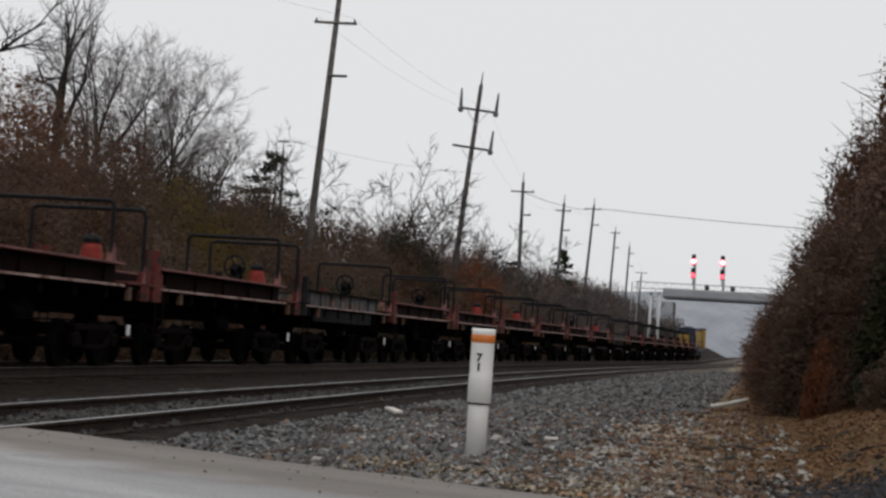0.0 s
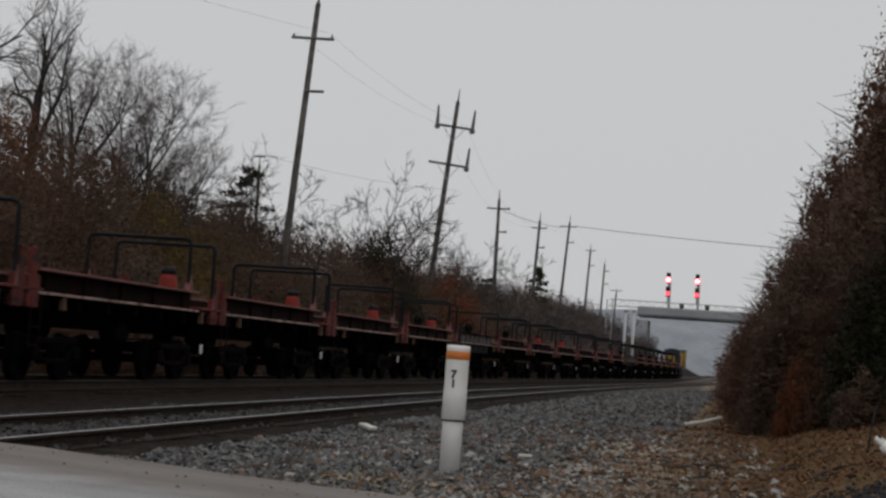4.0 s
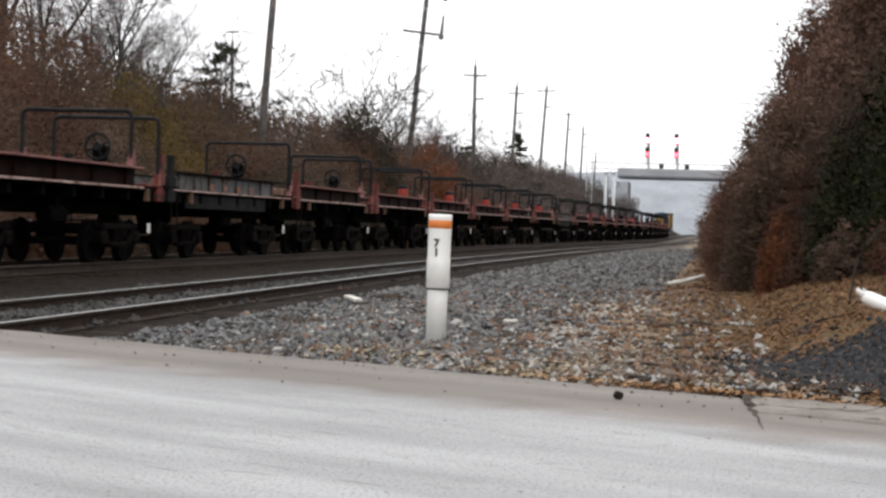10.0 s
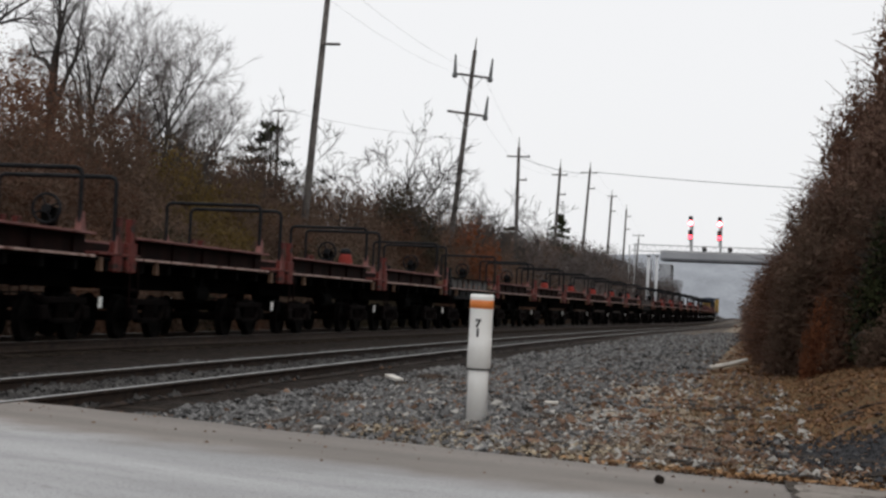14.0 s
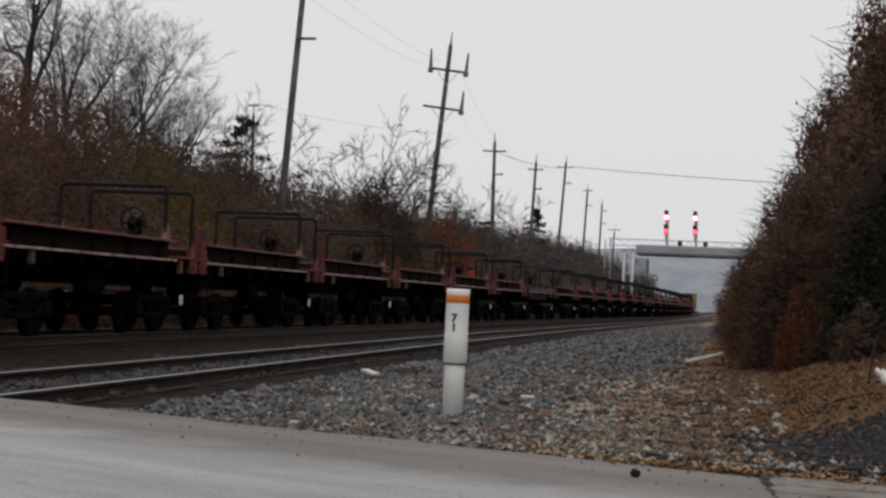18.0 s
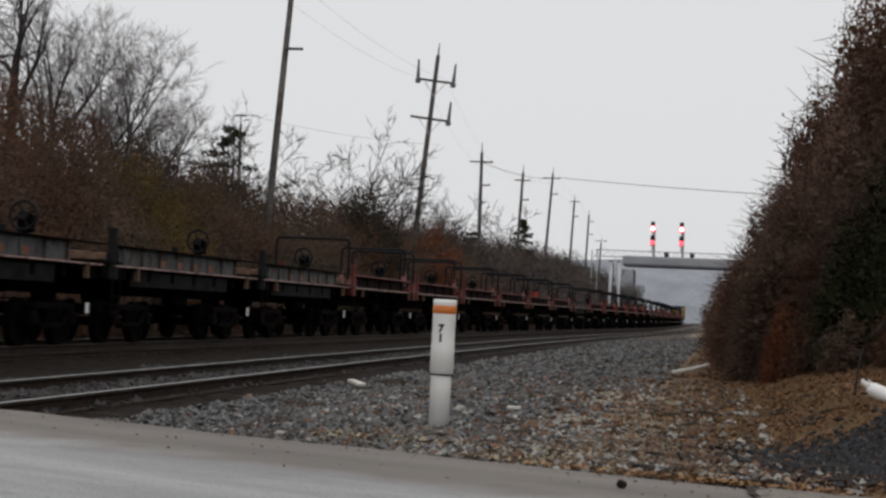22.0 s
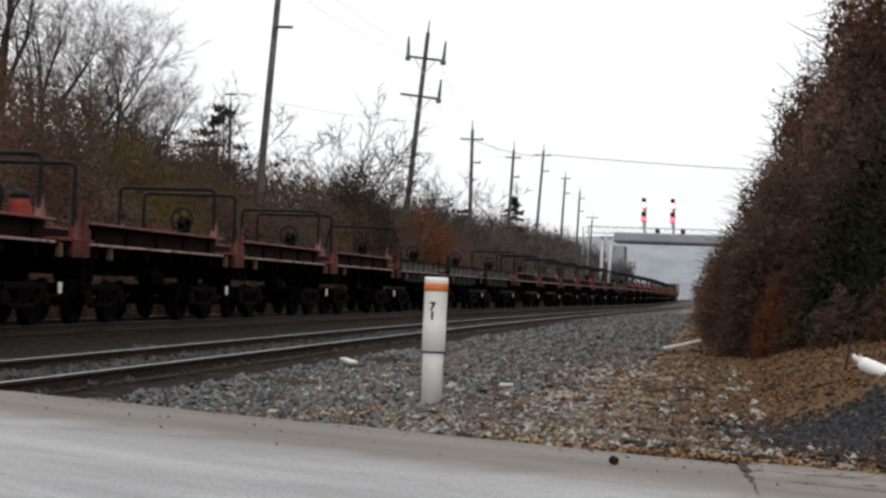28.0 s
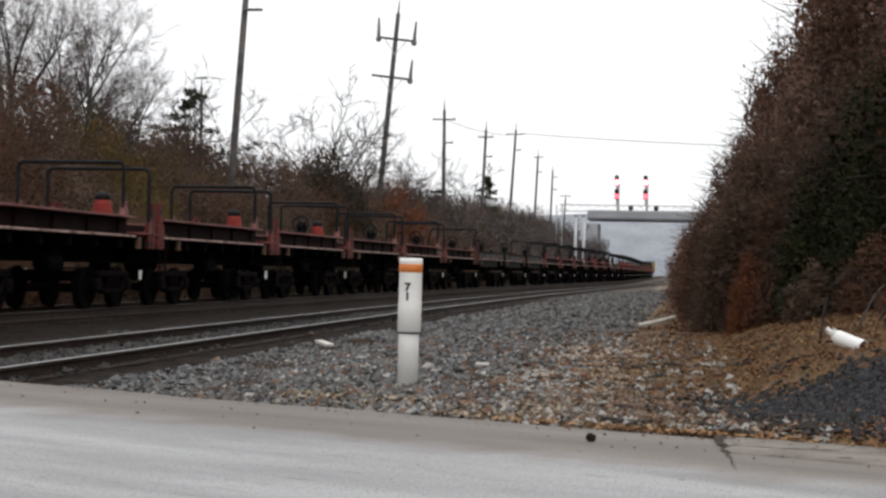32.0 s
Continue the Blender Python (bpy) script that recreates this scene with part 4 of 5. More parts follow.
for x in (-7.57, -4.05):
    sig = thing("railway_signal", "black railway signal with red lamps lit, on the gantry", "railway signal", group="pair of signals", at=pose(x, GY - 0.35, 0))
    part("mast", Shape().tube([(0, 0, 9.34), (0, 0, 12.9)], 0.07, 8).mesh("mast", GALV), sig)
    for z in (12.15, 10.45):
        head = part("signal_head", Shape().box(0, -0.15, z + 0.25, 0.5, 0.25, 1.25, 0.1).mesh("signal_head", SIGNAL_BLACK), sig)
        big = 0.34 if z > 11 else 0.26
        part("lamp", Shape().lathe([(big, 0), (big * 0.9, 0.04), (big * 0.5, 0.09)], (0, 0, 0), axis="y", sides=16).mesh("lamp", SIGNAL_RED), head, "glowing red lamp", at=pose(0, -0.3, z, 0, 0, 180))
        if z > 11:
            part("lamp_core", Shape().lathe([(0.24, 0), (0.2, 0.05), (0.1, 0.09)], (0, 0, 0), axis="y", sides=16).mesh("lamp_core", SIGNAL_CORE), head, "glaring centre of the lamp", at=pose(0, -0.385, z, 0, 0, 180))
        part("hood", Shape().tube([(-0.24, -0.5, z + 0.02), (-0.2, -0.5, z + 0.26), (0, -0.5, z + 0.37), (0.2, -0.5, z + 0.26), (0.24, -0.5, z + 0.02)], 0.03, 5).mesh("hood", SIGNAL_BLACK), head)
    part("ladder", Shape().box(0.2, 0.15, 10.3, 0.3, 0.05, 3.6, 0.01).mesh("ladder", GALV), sig)

# ---- overpass and what stands behind it ----
over = thing("overpass", "grey concrete road bridge over the railway, coloured pale for mist", "bridge")
OY = 262.0
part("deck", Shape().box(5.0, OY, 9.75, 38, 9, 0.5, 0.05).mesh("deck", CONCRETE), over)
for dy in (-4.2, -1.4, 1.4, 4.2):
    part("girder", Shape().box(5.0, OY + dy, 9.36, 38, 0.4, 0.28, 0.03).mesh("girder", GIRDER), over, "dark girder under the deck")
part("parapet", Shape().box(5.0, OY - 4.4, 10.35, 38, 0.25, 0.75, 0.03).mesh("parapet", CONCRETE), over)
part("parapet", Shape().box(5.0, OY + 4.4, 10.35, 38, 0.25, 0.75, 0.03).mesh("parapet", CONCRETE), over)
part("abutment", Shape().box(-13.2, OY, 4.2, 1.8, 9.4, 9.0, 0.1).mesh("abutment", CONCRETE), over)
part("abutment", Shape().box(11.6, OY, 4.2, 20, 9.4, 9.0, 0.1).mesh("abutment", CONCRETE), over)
for x, h in ((-7.3, 0.9), (-3.4, 0.9)):
    box = thing("equipment_box", "small dark box standing on the bridge parapet", "equipment box", group="boxes on the bridge", at=pose(x, OY - 4.4, 10.72))
    part("case", Shape().box(0, 0, 0.45, 0.7, 0.4, 0.8, 0.05).mesh("case", SIGNAL_BLACK), box)
    part("foot", Shape().box(0, 0, 0.04, 0.3, 0.3, 0.1, 0.01).mesh("foot", SIGNAL_BLACK), box)
for x, y in ((-11.65, 190), (-10.7, 190)):
    col = thing("concrete_column", "tall pale concrete column beside the line", "column", group="pale columns", at=pose(x, y, 0))
    part("shaft", Shape().tube([(0, 0, -0.3), (0, 0, 7.4)], [0.19, 0.16], 12).mesh("shaft", PALE_POST, smooth=True), col)
    part("cap", Shape().box(0, 0, 7.5, 0.5, 0.5, 0.2, 0.03).mesh("cap", CONCRETE), col)

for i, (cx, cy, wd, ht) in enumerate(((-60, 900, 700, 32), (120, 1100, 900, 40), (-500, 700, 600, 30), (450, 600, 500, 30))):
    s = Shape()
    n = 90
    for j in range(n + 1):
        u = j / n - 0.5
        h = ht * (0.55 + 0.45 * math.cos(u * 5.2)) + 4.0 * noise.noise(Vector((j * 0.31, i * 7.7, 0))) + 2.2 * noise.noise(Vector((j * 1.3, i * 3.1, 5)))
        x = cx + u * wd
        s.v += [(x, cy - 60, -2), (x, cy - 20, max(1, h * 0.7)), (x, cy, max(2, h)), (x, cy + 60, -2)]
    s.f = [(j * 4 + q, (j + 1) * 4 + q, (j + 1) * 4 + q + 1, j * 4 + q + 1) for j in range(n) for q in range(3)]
    thing("backdrop", "distant wooded hill with mist painted into its colour", "hill", kind="structure", mesh=s.mesh("backdrop", HILL, smooth=True))


# Unseen woods, added behind and beside the camera to cut low sky light.
for i, (cx, cy, wd, turn, ht) in enumerate(((0, -70, 260, 0, 9), (75, 20, 200, 90, 10), (-90, 0, 220, 90, 12))):
    sh = Shape()
    n = 80
    for j in range(n + 1):
        u = (j / n - 0.5) * wd
        h = ht + 3.5 * noise.noise(Vector((j * 0.4, i * 9.1, 2))) + 2.0 * noise.noise(Vector((j * 1.7, i * 5.3, 8)))
        for dd, hh in ((-6, -1), (-4, h * 0.7), (0, h), (4, h * 0.7), (6, -1)):
            sh.v.append((u, dd, hh))
    sh.f = [(j * 5 + q, (j + 1) * 5 + q, (j + 1) * 5 + q + 1, j * 5 + q + 1) for j in range(n) for q in range(4)]
    thing("backdrop", "unseen woods added round the road to block low sky light", "woods", kind="structure", mesh=sh.mesh("backdrop", WOODS), at=pose(cx, cy, 0, 0, 0, turn))


# ---- trees and brush ----
def grow(rng, start, direction, length, radius, depth, bits, tips, spread_=0.55, wob=0.18, gravity=0.0, kids=(3, 5), shrink=0.62, fine=0.007):
    """A limb of bent segments with side limbs; bits: (a, b, ra, rb); tips: twig ends."""
    n = (2, 3, 5, 5, 5)[min(depth, 4)]
    p, d = start.copy(), direction.normalized()
    pts = [p.copy()]
    for i in range(n):
        d = (d + Vector((rng.gauss(0, wob), rng.gauss(0, wob), rng.gauss(0, wob) + gravity))).normalized()
        q = p + d * (length / n)
        ra, rb = radius * (1 - 0.75 * i / n), radius * (1 - 0.75 * (i + 1) / n)
        bits.append((p.copy(), q.copy(), ra, rb))
        p = q
        pts.append(p.copy())
    if depth == 0:
        tips.append(p.copy())
        return
    for i in range(rng.randint(*kids)):
        k = rng.uniform(0.3, 1.0) * n
        j = min(int(k), n - 1)
        at = pts[j].lerp(pts[j + 1], k - j)
        axis = Vector((rng.gauss(0, 1), rng.gauss(0, 1), rng.gauss(0, 0.6))).normalized()
        nd = (d + axis * spread_ * rng.uniform(0.7, 1.4)).normalized()
        grow(rng, at, nd, length * shrink * rng.uniform(0.7, 1.2), max(radius * 0.5 * (1 - 0.5 * k / n), fine), depth - 1, bits, tips, spread_, wob, gravity, kids, shrink, fine)


def limbs_mesh(name, bits, material):
    s = Shape()
    for a, b, ra, rb in bits:
        sides = 6 if ra > 0.06 else 3
        d = (b - a).normalized()
        u = d.cross(Vector((0.3, 0.7, 0.2))).normalized()
        v_ = d.cross(u)
        vs = []
        for c, r in ((a, ra), (b, rb)):
            for j in range(sides):
                an = 2 * math.pi * j / sides
                vs.append(c + (u * math.cos(an) + v_ * math.sin(an)) * r)
        s.add(vs, [(j, (j + 1) % sides, sides + (j + 1) % sides, sides + j) for j in range(sides)])
    return s.mesh(name, material)


def leaves_mesh(name, rng, places, size, material):
    s = Shape()
    for p in places:
        u = Vector((rng.gauss(0, 1), rng.gauss(0, 1), rng.gauss(0, 1))).normalized()
        v_ = u.cross(Vector((rng.gauss(0, 1), rng.gauss(0, 1), rng.gauss(0, 1)))).normalized()
        a = size * rng.uniform(0.6, 1.4)
        b = a * 0.75
        s.add([p - u * a, p + u * a * 0.7 + v_ * b, p + u * a * 0.9 - v_ * b], [(0, 1, 2)])
    return s.mesh(name, material)


BUSH_R, BUSH_H = 1.9, 4.5


def bush_shell(at, seed):
    """How far the lobed, uneven outline of a bush reaches at each place, 1 on average."""
    return np.array([1 + 0.36 * noise.noise(Vector(q) * 0.62 + Vector((seed, 0, 0))) + 0.20 * noise.noise(Vector(q) * 1.7 + Vector((0, seed, 0))) for q in at.tolist()])


def make_bush(seed, label, leaf_mat, twig_mat, leaves, size, twigs, inner=0.36, stems=10, slim=1.0, ragged=1.0):
    """A dense dome of fine twigs and small dry leaves round a few stems, 4.5 m high and 3.8 m wide, or slimmer."""
    r = np.random.RandomState(seed)
    ob = thing("shrub", label, "shrub")

    def ways(n):
        w = r.normal(size=(n, 3))
        w[:, 2] = np.abs(w[:, 2]) - 0.15
        return w / np.linalg.norm(w, axis=1)[:, None]

    wide = BUSH_R * slim
    span = np.array([wide, wide, BUSH_H])
    w = ways(leaves)
    deep = r.rand(leaves) < inner
    f = np.where(deep, r.uniform(0.3, 0.93, leaves), 1.03 - 0.02 * ragged + 0.06 * (ragged - 1) * r.normal(size=leaves) - np.abs(r.normal(0, 0.15, leaves)))
    p = w * (f * bush_shell(w * span, seed))[:, None] * span
    p[:, 2] = np.abs(p[:, 2])
    a = size * r.uniform(0.55, 1.4, leaves) * np.where(deep, 2.3, 1.0)
    u = r.normal(size=(leaves, 3))
    u /= np.linalg.norm(u, axis=1)[:, None]
    v = np.cross(u, r.normal(size=(leaves, 3)))
    v /= np.linalg.norm(v, axis=1)[:, None]
    out = w / span * wide * 0.9 + np.array([0, 0, 0.3]) + r.normal(0, 0.42, (leaves, 3))
    out /= np.linalg.norm(out, axis=1)[:, None]
    v *= np.where(np.sum(np.cross(u, v) * out, axis=1) > 0, -1.0, 1.0)[:, None]
    tri = np.stack([p - u * a[:, None], p + (u * 0.7 + v * 0.75) * a[:, None], p + (u * 0.9 - v * 0.75) * a[:, None]], axis=1).reshape(-1, 3)
    me = bpy.data.meshes.new("crown")
    me.from_pydata(tri.tolist(), [], np.arange(3 * leaves).reshape(-1, 3).tolist())
    me.materials.append(leaf_mat)
    me.polygons.foreach_set("use_smooth", [True] * leaves)
    me.normals_split_custom_set_from_vertices(np.repeat(out, 3, axis=0).tolist())
    part("crown", me, ob)
    ob["slim"] = slim
    bits = []
    w = ways(twigs)
    shell = bush_shell(w * span, seed)
    for i in range(twigs):
        d = Vector(w[i].tolist())
        foot = Vector((d.x * wide, d.y * wide, abs(d.z) * BUSH_H)) * float(shell[i]) * r.uniform(0.78, 1.0)
        way = (Vector((d.x, d.y, d.z * wide / BUSH_H)).normalized() + Vector(r.normal(0, 0.55, 3).tolist()) + Vector((0, 0, 0.35))).normalized()
        bits.append((foot, foot + way * r.uniform(0.2, 0.36 + 0.14 * ragged), 0.009, 0.003))
    for i in range(stems):
        d = Vector(ways(1)[0].tolist())
        foot = Vector((d.x * 0.5, d.y * 0.5, -0.15))
        e = Vector((d.x * wide, d.y * wide, (0.3 + abs(d.z)) * BUSH_H)) * 0.62
        bits.append((Vector((0, 0, -0.05)), foot, 0.05, 0.05))
        bits.append((foot, foot.lerp(e, 0.5) + Vector(r.normal(0, 0.12, 3).tolist()), 0.035, 0.026))
        bits.append((bits[-1][1], e, 0.026, 0.012))
    tagged(part("wood", limbs_mesh("wood", bits, twig_mat), ob), kind="stuff")
    return ob


def make_tree(seed, height, label, spread_=0.6, first=0.32, r=0.17, tilt_most=0.55, kids=(5, 7), twig_mat=None, lean=(0.0, 0.0), fine=0.009):
    """A bare tree: a trunk, dark limbs and a haze of fine paler twigs."""
    rng = random.Random(seed)
    ob = thing("bare_tree", label, "tree", group="bare trees")
    bits, tips = [], []
    trunk_top = height * first
    p = Vector((0, 0, -0.2))
    for i in range(4):
        q = p + Vector((rng.gauss(0, 0.08), rng.gauss(0, 0.08), trunk_top / 4))
        bits.append((p.copy(), q.copy(), r * (1 - 0.08 * i), r * (1 - 0.08 * (i + 1))))
        p = q
    part("trunk", limbs_mesh("trunk", bits, BARK), ob)
    bits = []
    count = rng.randint(4, 5)
    for i in range(count):
        a = 6.283 * (i + rng.uniform(-0.3, 0.3)) / count
        tilt = rng.uniform(0.15, tilt_most)
        grow(rng, p - Vector((0, 0, rng.uniform(0, trunk_top * 0.25))), Vector((math.cos(a) * tilt + lean[0], math.sin(a) * tilt + lean[1], 1)), (height - trunk_top) * rng.uniform(0.6, 0.85), r * 0.55, 3, bits, tips, spread_, 0.2, 0.05, kids, 0.46, fine)
    part("branchwork", limbs_mesh("branchwork", [b for b in bits if b[2] > 0.02], BARK), ob, "dark bare limbs")
    part("crown", limbs_mesh("crown", [b for b in bits if b[2] <= 0.02], twig_mat or GREY_TWIG), ob, "haze of fine bare twigs")
    return ob


rng = random.Random(5)
brown = [make_bush(11 + i, "tall brown thicket bush, nearly leafless, beyond the tracks", LEAF_BROWN, TWIG, 12000, 0.034, 300, ragged=1.2) for i in range(3)]
ochre = [make_bush(31, "ochre-yellow bush in late autumn leaf", LEAF_OCHRE, TWIG, 11000, 0.035, 250, ragged=1.2)]
rust = [make_bush(41 + i, "reddish-brown twiggy bush with rust-coloured leaves", LEAF_RUST, TWIG_RED, 12000, 0.034, 300, ragged=1.2) for i in range(2)]
dark_brush = [make_bush(81, "dense dark olive-brown bush under a bare tree", LEAF_OLIVE, BARK, 9000, 0.045, 300)]
grey_brush = [make_bush(71 + i, "bare thicket bush far along the line, greyed for mist", LEAF_MAUVE, GREY_TWIG, 4600, 0.062, 300) for i in range(2)]
hedge = [make_bush(61 + i, "dense reddish-brown twiggy hedge bush", (LEAF_MAUVE_RUST, LEAF_RUST, LEAF_BROWN)[i], TWIG_RED, 15000, 0.027, 380, inner=0.4, slim=0.45, ragged=1.7) for i in range(3)]
low_rust = [make_bush(45 + i, "low reddish-brown brush at the foot of the hedge", LEAF_RUST if i else LEAF_BROWN, TWIG_RED, 3200, 0.09, 260) for i in range(2)]
far_hedge = [make_bush(65 + i, "reddish-brown hedge bush far along the bank", LEAF_MAUVE_RUST if i else LEAF_BROWN, TWIG_RED, 6000, 0.05, 260, slim=0.7, ragged=1.4) for i in range(2)]
bright = [make_bush(91, "small bush with bright rust-orange leaves", LEAF_RED, TWIG_RED, 4500, 0.07, 250)]
evergreen = [make_bush(51 + i, "dense dark green evergreen bush", LEAF_GREEN, BARK, 10000, 0.032, 400, inner=0.35, slim=0.6, ragged=1.6) for i in range(2)]


def plant(kind, x, y, wide, high, group, lift=-0.05):
    """A copy of one of the bushes, half as wide as given and so high, standing on the ground."""
    src = kind[rng.randrange(len(kind))]
    m = Matrix.LocRotScale((x, y, land(x, y) + lift), Euler((0, 0, rng.uniform(0, 6.28))), (wide / BUSH_R / src["slim"], wide / BUSH_R / src["slim"], high / BUSH_H))
    copy_thing(src, m)["group"] = group


THICKET, HEDGE = "thicket beyond the tracks", "hedge on the bank"
y = 28.0
while y < 300:
    far = y > 118
    stride = 5.4 if far else 3.1
    for row, (x0, high) in enumerate(((-17.2, 3.0), (-19.9, 4.5), (-22.8, 5.2), (-26.2, 5.2))):
        if row == 3 and (y > 84 or y < 40):
            continue
        pick = rng.random()
        x = x0 + (0.68 * bend(y) if row < 2 else 0.4 * bend(y)) + rng.uniform(-0.6, 0.6)
        kind = rust if pick < 0.22 else brown
        # Darker bushes mixed into the front row imitate the shade behind the train.
        if row == 0 and pick > 0.45:
            kind = dark_brush
        if row == 2 and 60 < y < 73 or row == 1 and 54 < y < 60:
            kind = ochre if pick < 0.75 else brown
        if row == 3 and y < 66:
            kind = rust if pick < 0.6 else brown
        if 96 < y < 114 and row < 2 and pick < 0.7:
            kind = rust
        # Farther bushes take the grey kind, whose colour imitates mist.
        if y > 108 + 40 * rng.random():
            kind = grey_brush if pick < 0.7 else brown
        h = high * rng.uniform(0.86, 1.12) * (1.0 + 0.10 * step(90, 150, y))
        plant(kind, x, y + rng.uniform(-0.9, 0.9), 2.05 * (1.5 if far else 1.0) * rng.uniform(0.9, 1.15), h, THICKET)
    y += stride
for x, y, wide, high in ((-19.3, 91.5, 2.6, 6.6), (-17.9, 90.0, 1.9, 4.6), (-20.6, 94.0, 2.0, 6.2)):
    plant(dark_brush, x, y, wide, high, THICKET)
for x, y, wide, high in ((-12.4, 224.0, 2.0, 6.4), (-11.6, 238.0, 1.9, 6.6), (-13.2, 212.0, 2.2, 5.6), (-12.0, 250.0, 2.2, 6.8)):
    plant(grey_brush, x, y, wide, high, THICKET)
for x, y, wide, high in ((-18.2, 104.5, 1.9, 5.6), (-17.4, 108.0, 1.8, 5.0)):
    plant(bright, x, y, wide, high, THICKET)

# x, y, half width and height of each bush of the hedge on the bank
for x, y, wide, high in (
        (1.05, 28.6, 0.85, 2.7), (1.5, 29.6, 0.9, 3.7), (1.95, 30.6, 0.95, 4.6), (2.5, 31.2, 1.05, 5.6), (3.3, 31.2, 1.3, 6.8), (4.4, 30.2, 1.5, 7.6), (5.8, 29.4, 1.7, 8.2),
        (1.7, 31.8, 0.8, 5.0), (2.05, 32.6, 0.85, 5.9), (2.7, 32.6, 1.0, 6.9), (3.2, 33.6, 1.1, 7.6),
        (1.7, 27.3, 0.7, 2.1), (2.4, 27.4, 0.9, 3.3), (3.1, 27.6, 1.0, 4.5), (4.0, 27.0, 1.2, 5.4), (5.2, 26.0, 1.3, 6.3), (6.4, 25.0, 1.5, 6.8),
        (1.0, 35.5, 0.95, 2.9), (1.7, 37.5, 1.05, 4.4), (2.6, 38.5, 1.25, 5.9), (3.9, 38.0, 1.5, 7.3), (5.4, 37.0, 1.7, 8.3), (7.2, 35.0, 1.8, 8.6),
        (1.0, 43.0, 1.0, 2.8), (1.0, 48.0, 1.1, 2.9), (2.1, 50.0, 1.3, 4.7), (3.6, 50.0, 1.5, 6.4), (5.4, 49.0, 1.8, 7.8)):
    plant(hedge, x, y, wide, high, HEDGE)
for x, y, wide, high in (
        (0.9, 55.0, 1.2, 2.7), (0.9, 62.0, 1.3, 2.8), (2.2, 66.0, 1.5, 4.6), (4.2, 66.0, 1.9, 6.6), (1.0, 72.0, 1.4, 2.8), (1.2, 82.0, 1.5, 2.9), (2.8, 86.0, 1.7, 4.6), (5.2, 86.0, 2.1, 6.6),
        (1.3, 95.0, 1.5, 3.0), (1.7, 108.0, 1.7, 3.1), (3.9, 112.0, 2.0, 4.9), (6.8, 112.0, 2.3, 6.6), (2.4, 124.0, 1.7, 3.2), (3.4, 138.0, 1.9, 3.3), (6.2, 142.0, 2.2, 5.2), (4.4, 155.0, 2.0, 3.6), (5.6, 170.0, 2.1, 3.9), (8.8, 174.0, 2.4, 5.8), (7.0, 190.0, 2.2, 4.4)):
    plant(far_hedge, x, y, wide, high, HEDGE)
for x, y, wide, high in ((2.15, 25.4, 0.75, 2.6), (2.9, 25.0, 0.95, 3.4), (3.8, 24.4, 1.05, 3.9), (4.8, 23.6, 1.1, 4.2), (2.6, 24.2, 0.6, 1.7)):
    plant(evergreen, x, y, wide, high, HEDGE)
for x, y, wide, high in ((1.5, 26.0, 0.45, 0.9), (2.0, 24.2, 0.5, 0.9), (2.7, 22.9, 0.55, 1.0), (3.3, 22.0, 0.6, 1.2), (1.25, 27.4, 0.4, 0.8), (2.9, 21.0, 0.45, 0.7), (3.5, 20.2, 0.55, 0.9), (1.1, 29.6, 0.5, 1.0), (4.2, 21.6, 0.8, 2.0), (4.4, 19.0, 0.7, 1.4), (1.0, 32.6, 0.5, 1.0),
                         # Bushes outside the view, added so that they shade the bank.
                         (5.6, 21.5, 1.3, 4.6), (6.0, 18.0, 1.3, 4.4), (6.6, 14.5, 1.4, 4.2), (7.6, 11.5, 1.5, 4.2), (9.4, 17.0, 1.8, 5.5)):
    plant(low_rust if high < 3 else brown, x, y, wide, high, HEDGE)
for x, y, wide, high in ((1.05, 26.4, 0.3, 1.25), (1.25, 26.1, 0.24, 0.8)):
    plant(bright, x, y, wide, high, HEDGE)

tall = [make_tree(3, 13.0, "tall dark bare tree with a forked trunk above the thicket", 0.6, 0.42, 0.26, 0.5)]
slim = [make_tree(8, 12.0, "slim bare tree with upright limbs", 0.5, 0.45, 0.13, 0.35, (5, 6))]
broad = [make_tree(s, 11.0, "bare tree with a broad low crown of fine grey twigs", 0.75, 0.28, 0.18, 0.95, (7, 9), lean=(0.1, 0)) for s in (14, 19)]
small = [make_tree(23, 8.0, "small bare tree with sparse crooked branches", 0.8, 0.3, 0.12, 0.8, (4, 6), BARK, fine=0.017), make_tree(27, 8.0, "small bare tree with sparse crooked branches", 0.7, 0.25, 0.11, 0.7, (4, 6), BARK, fine=0.017)]
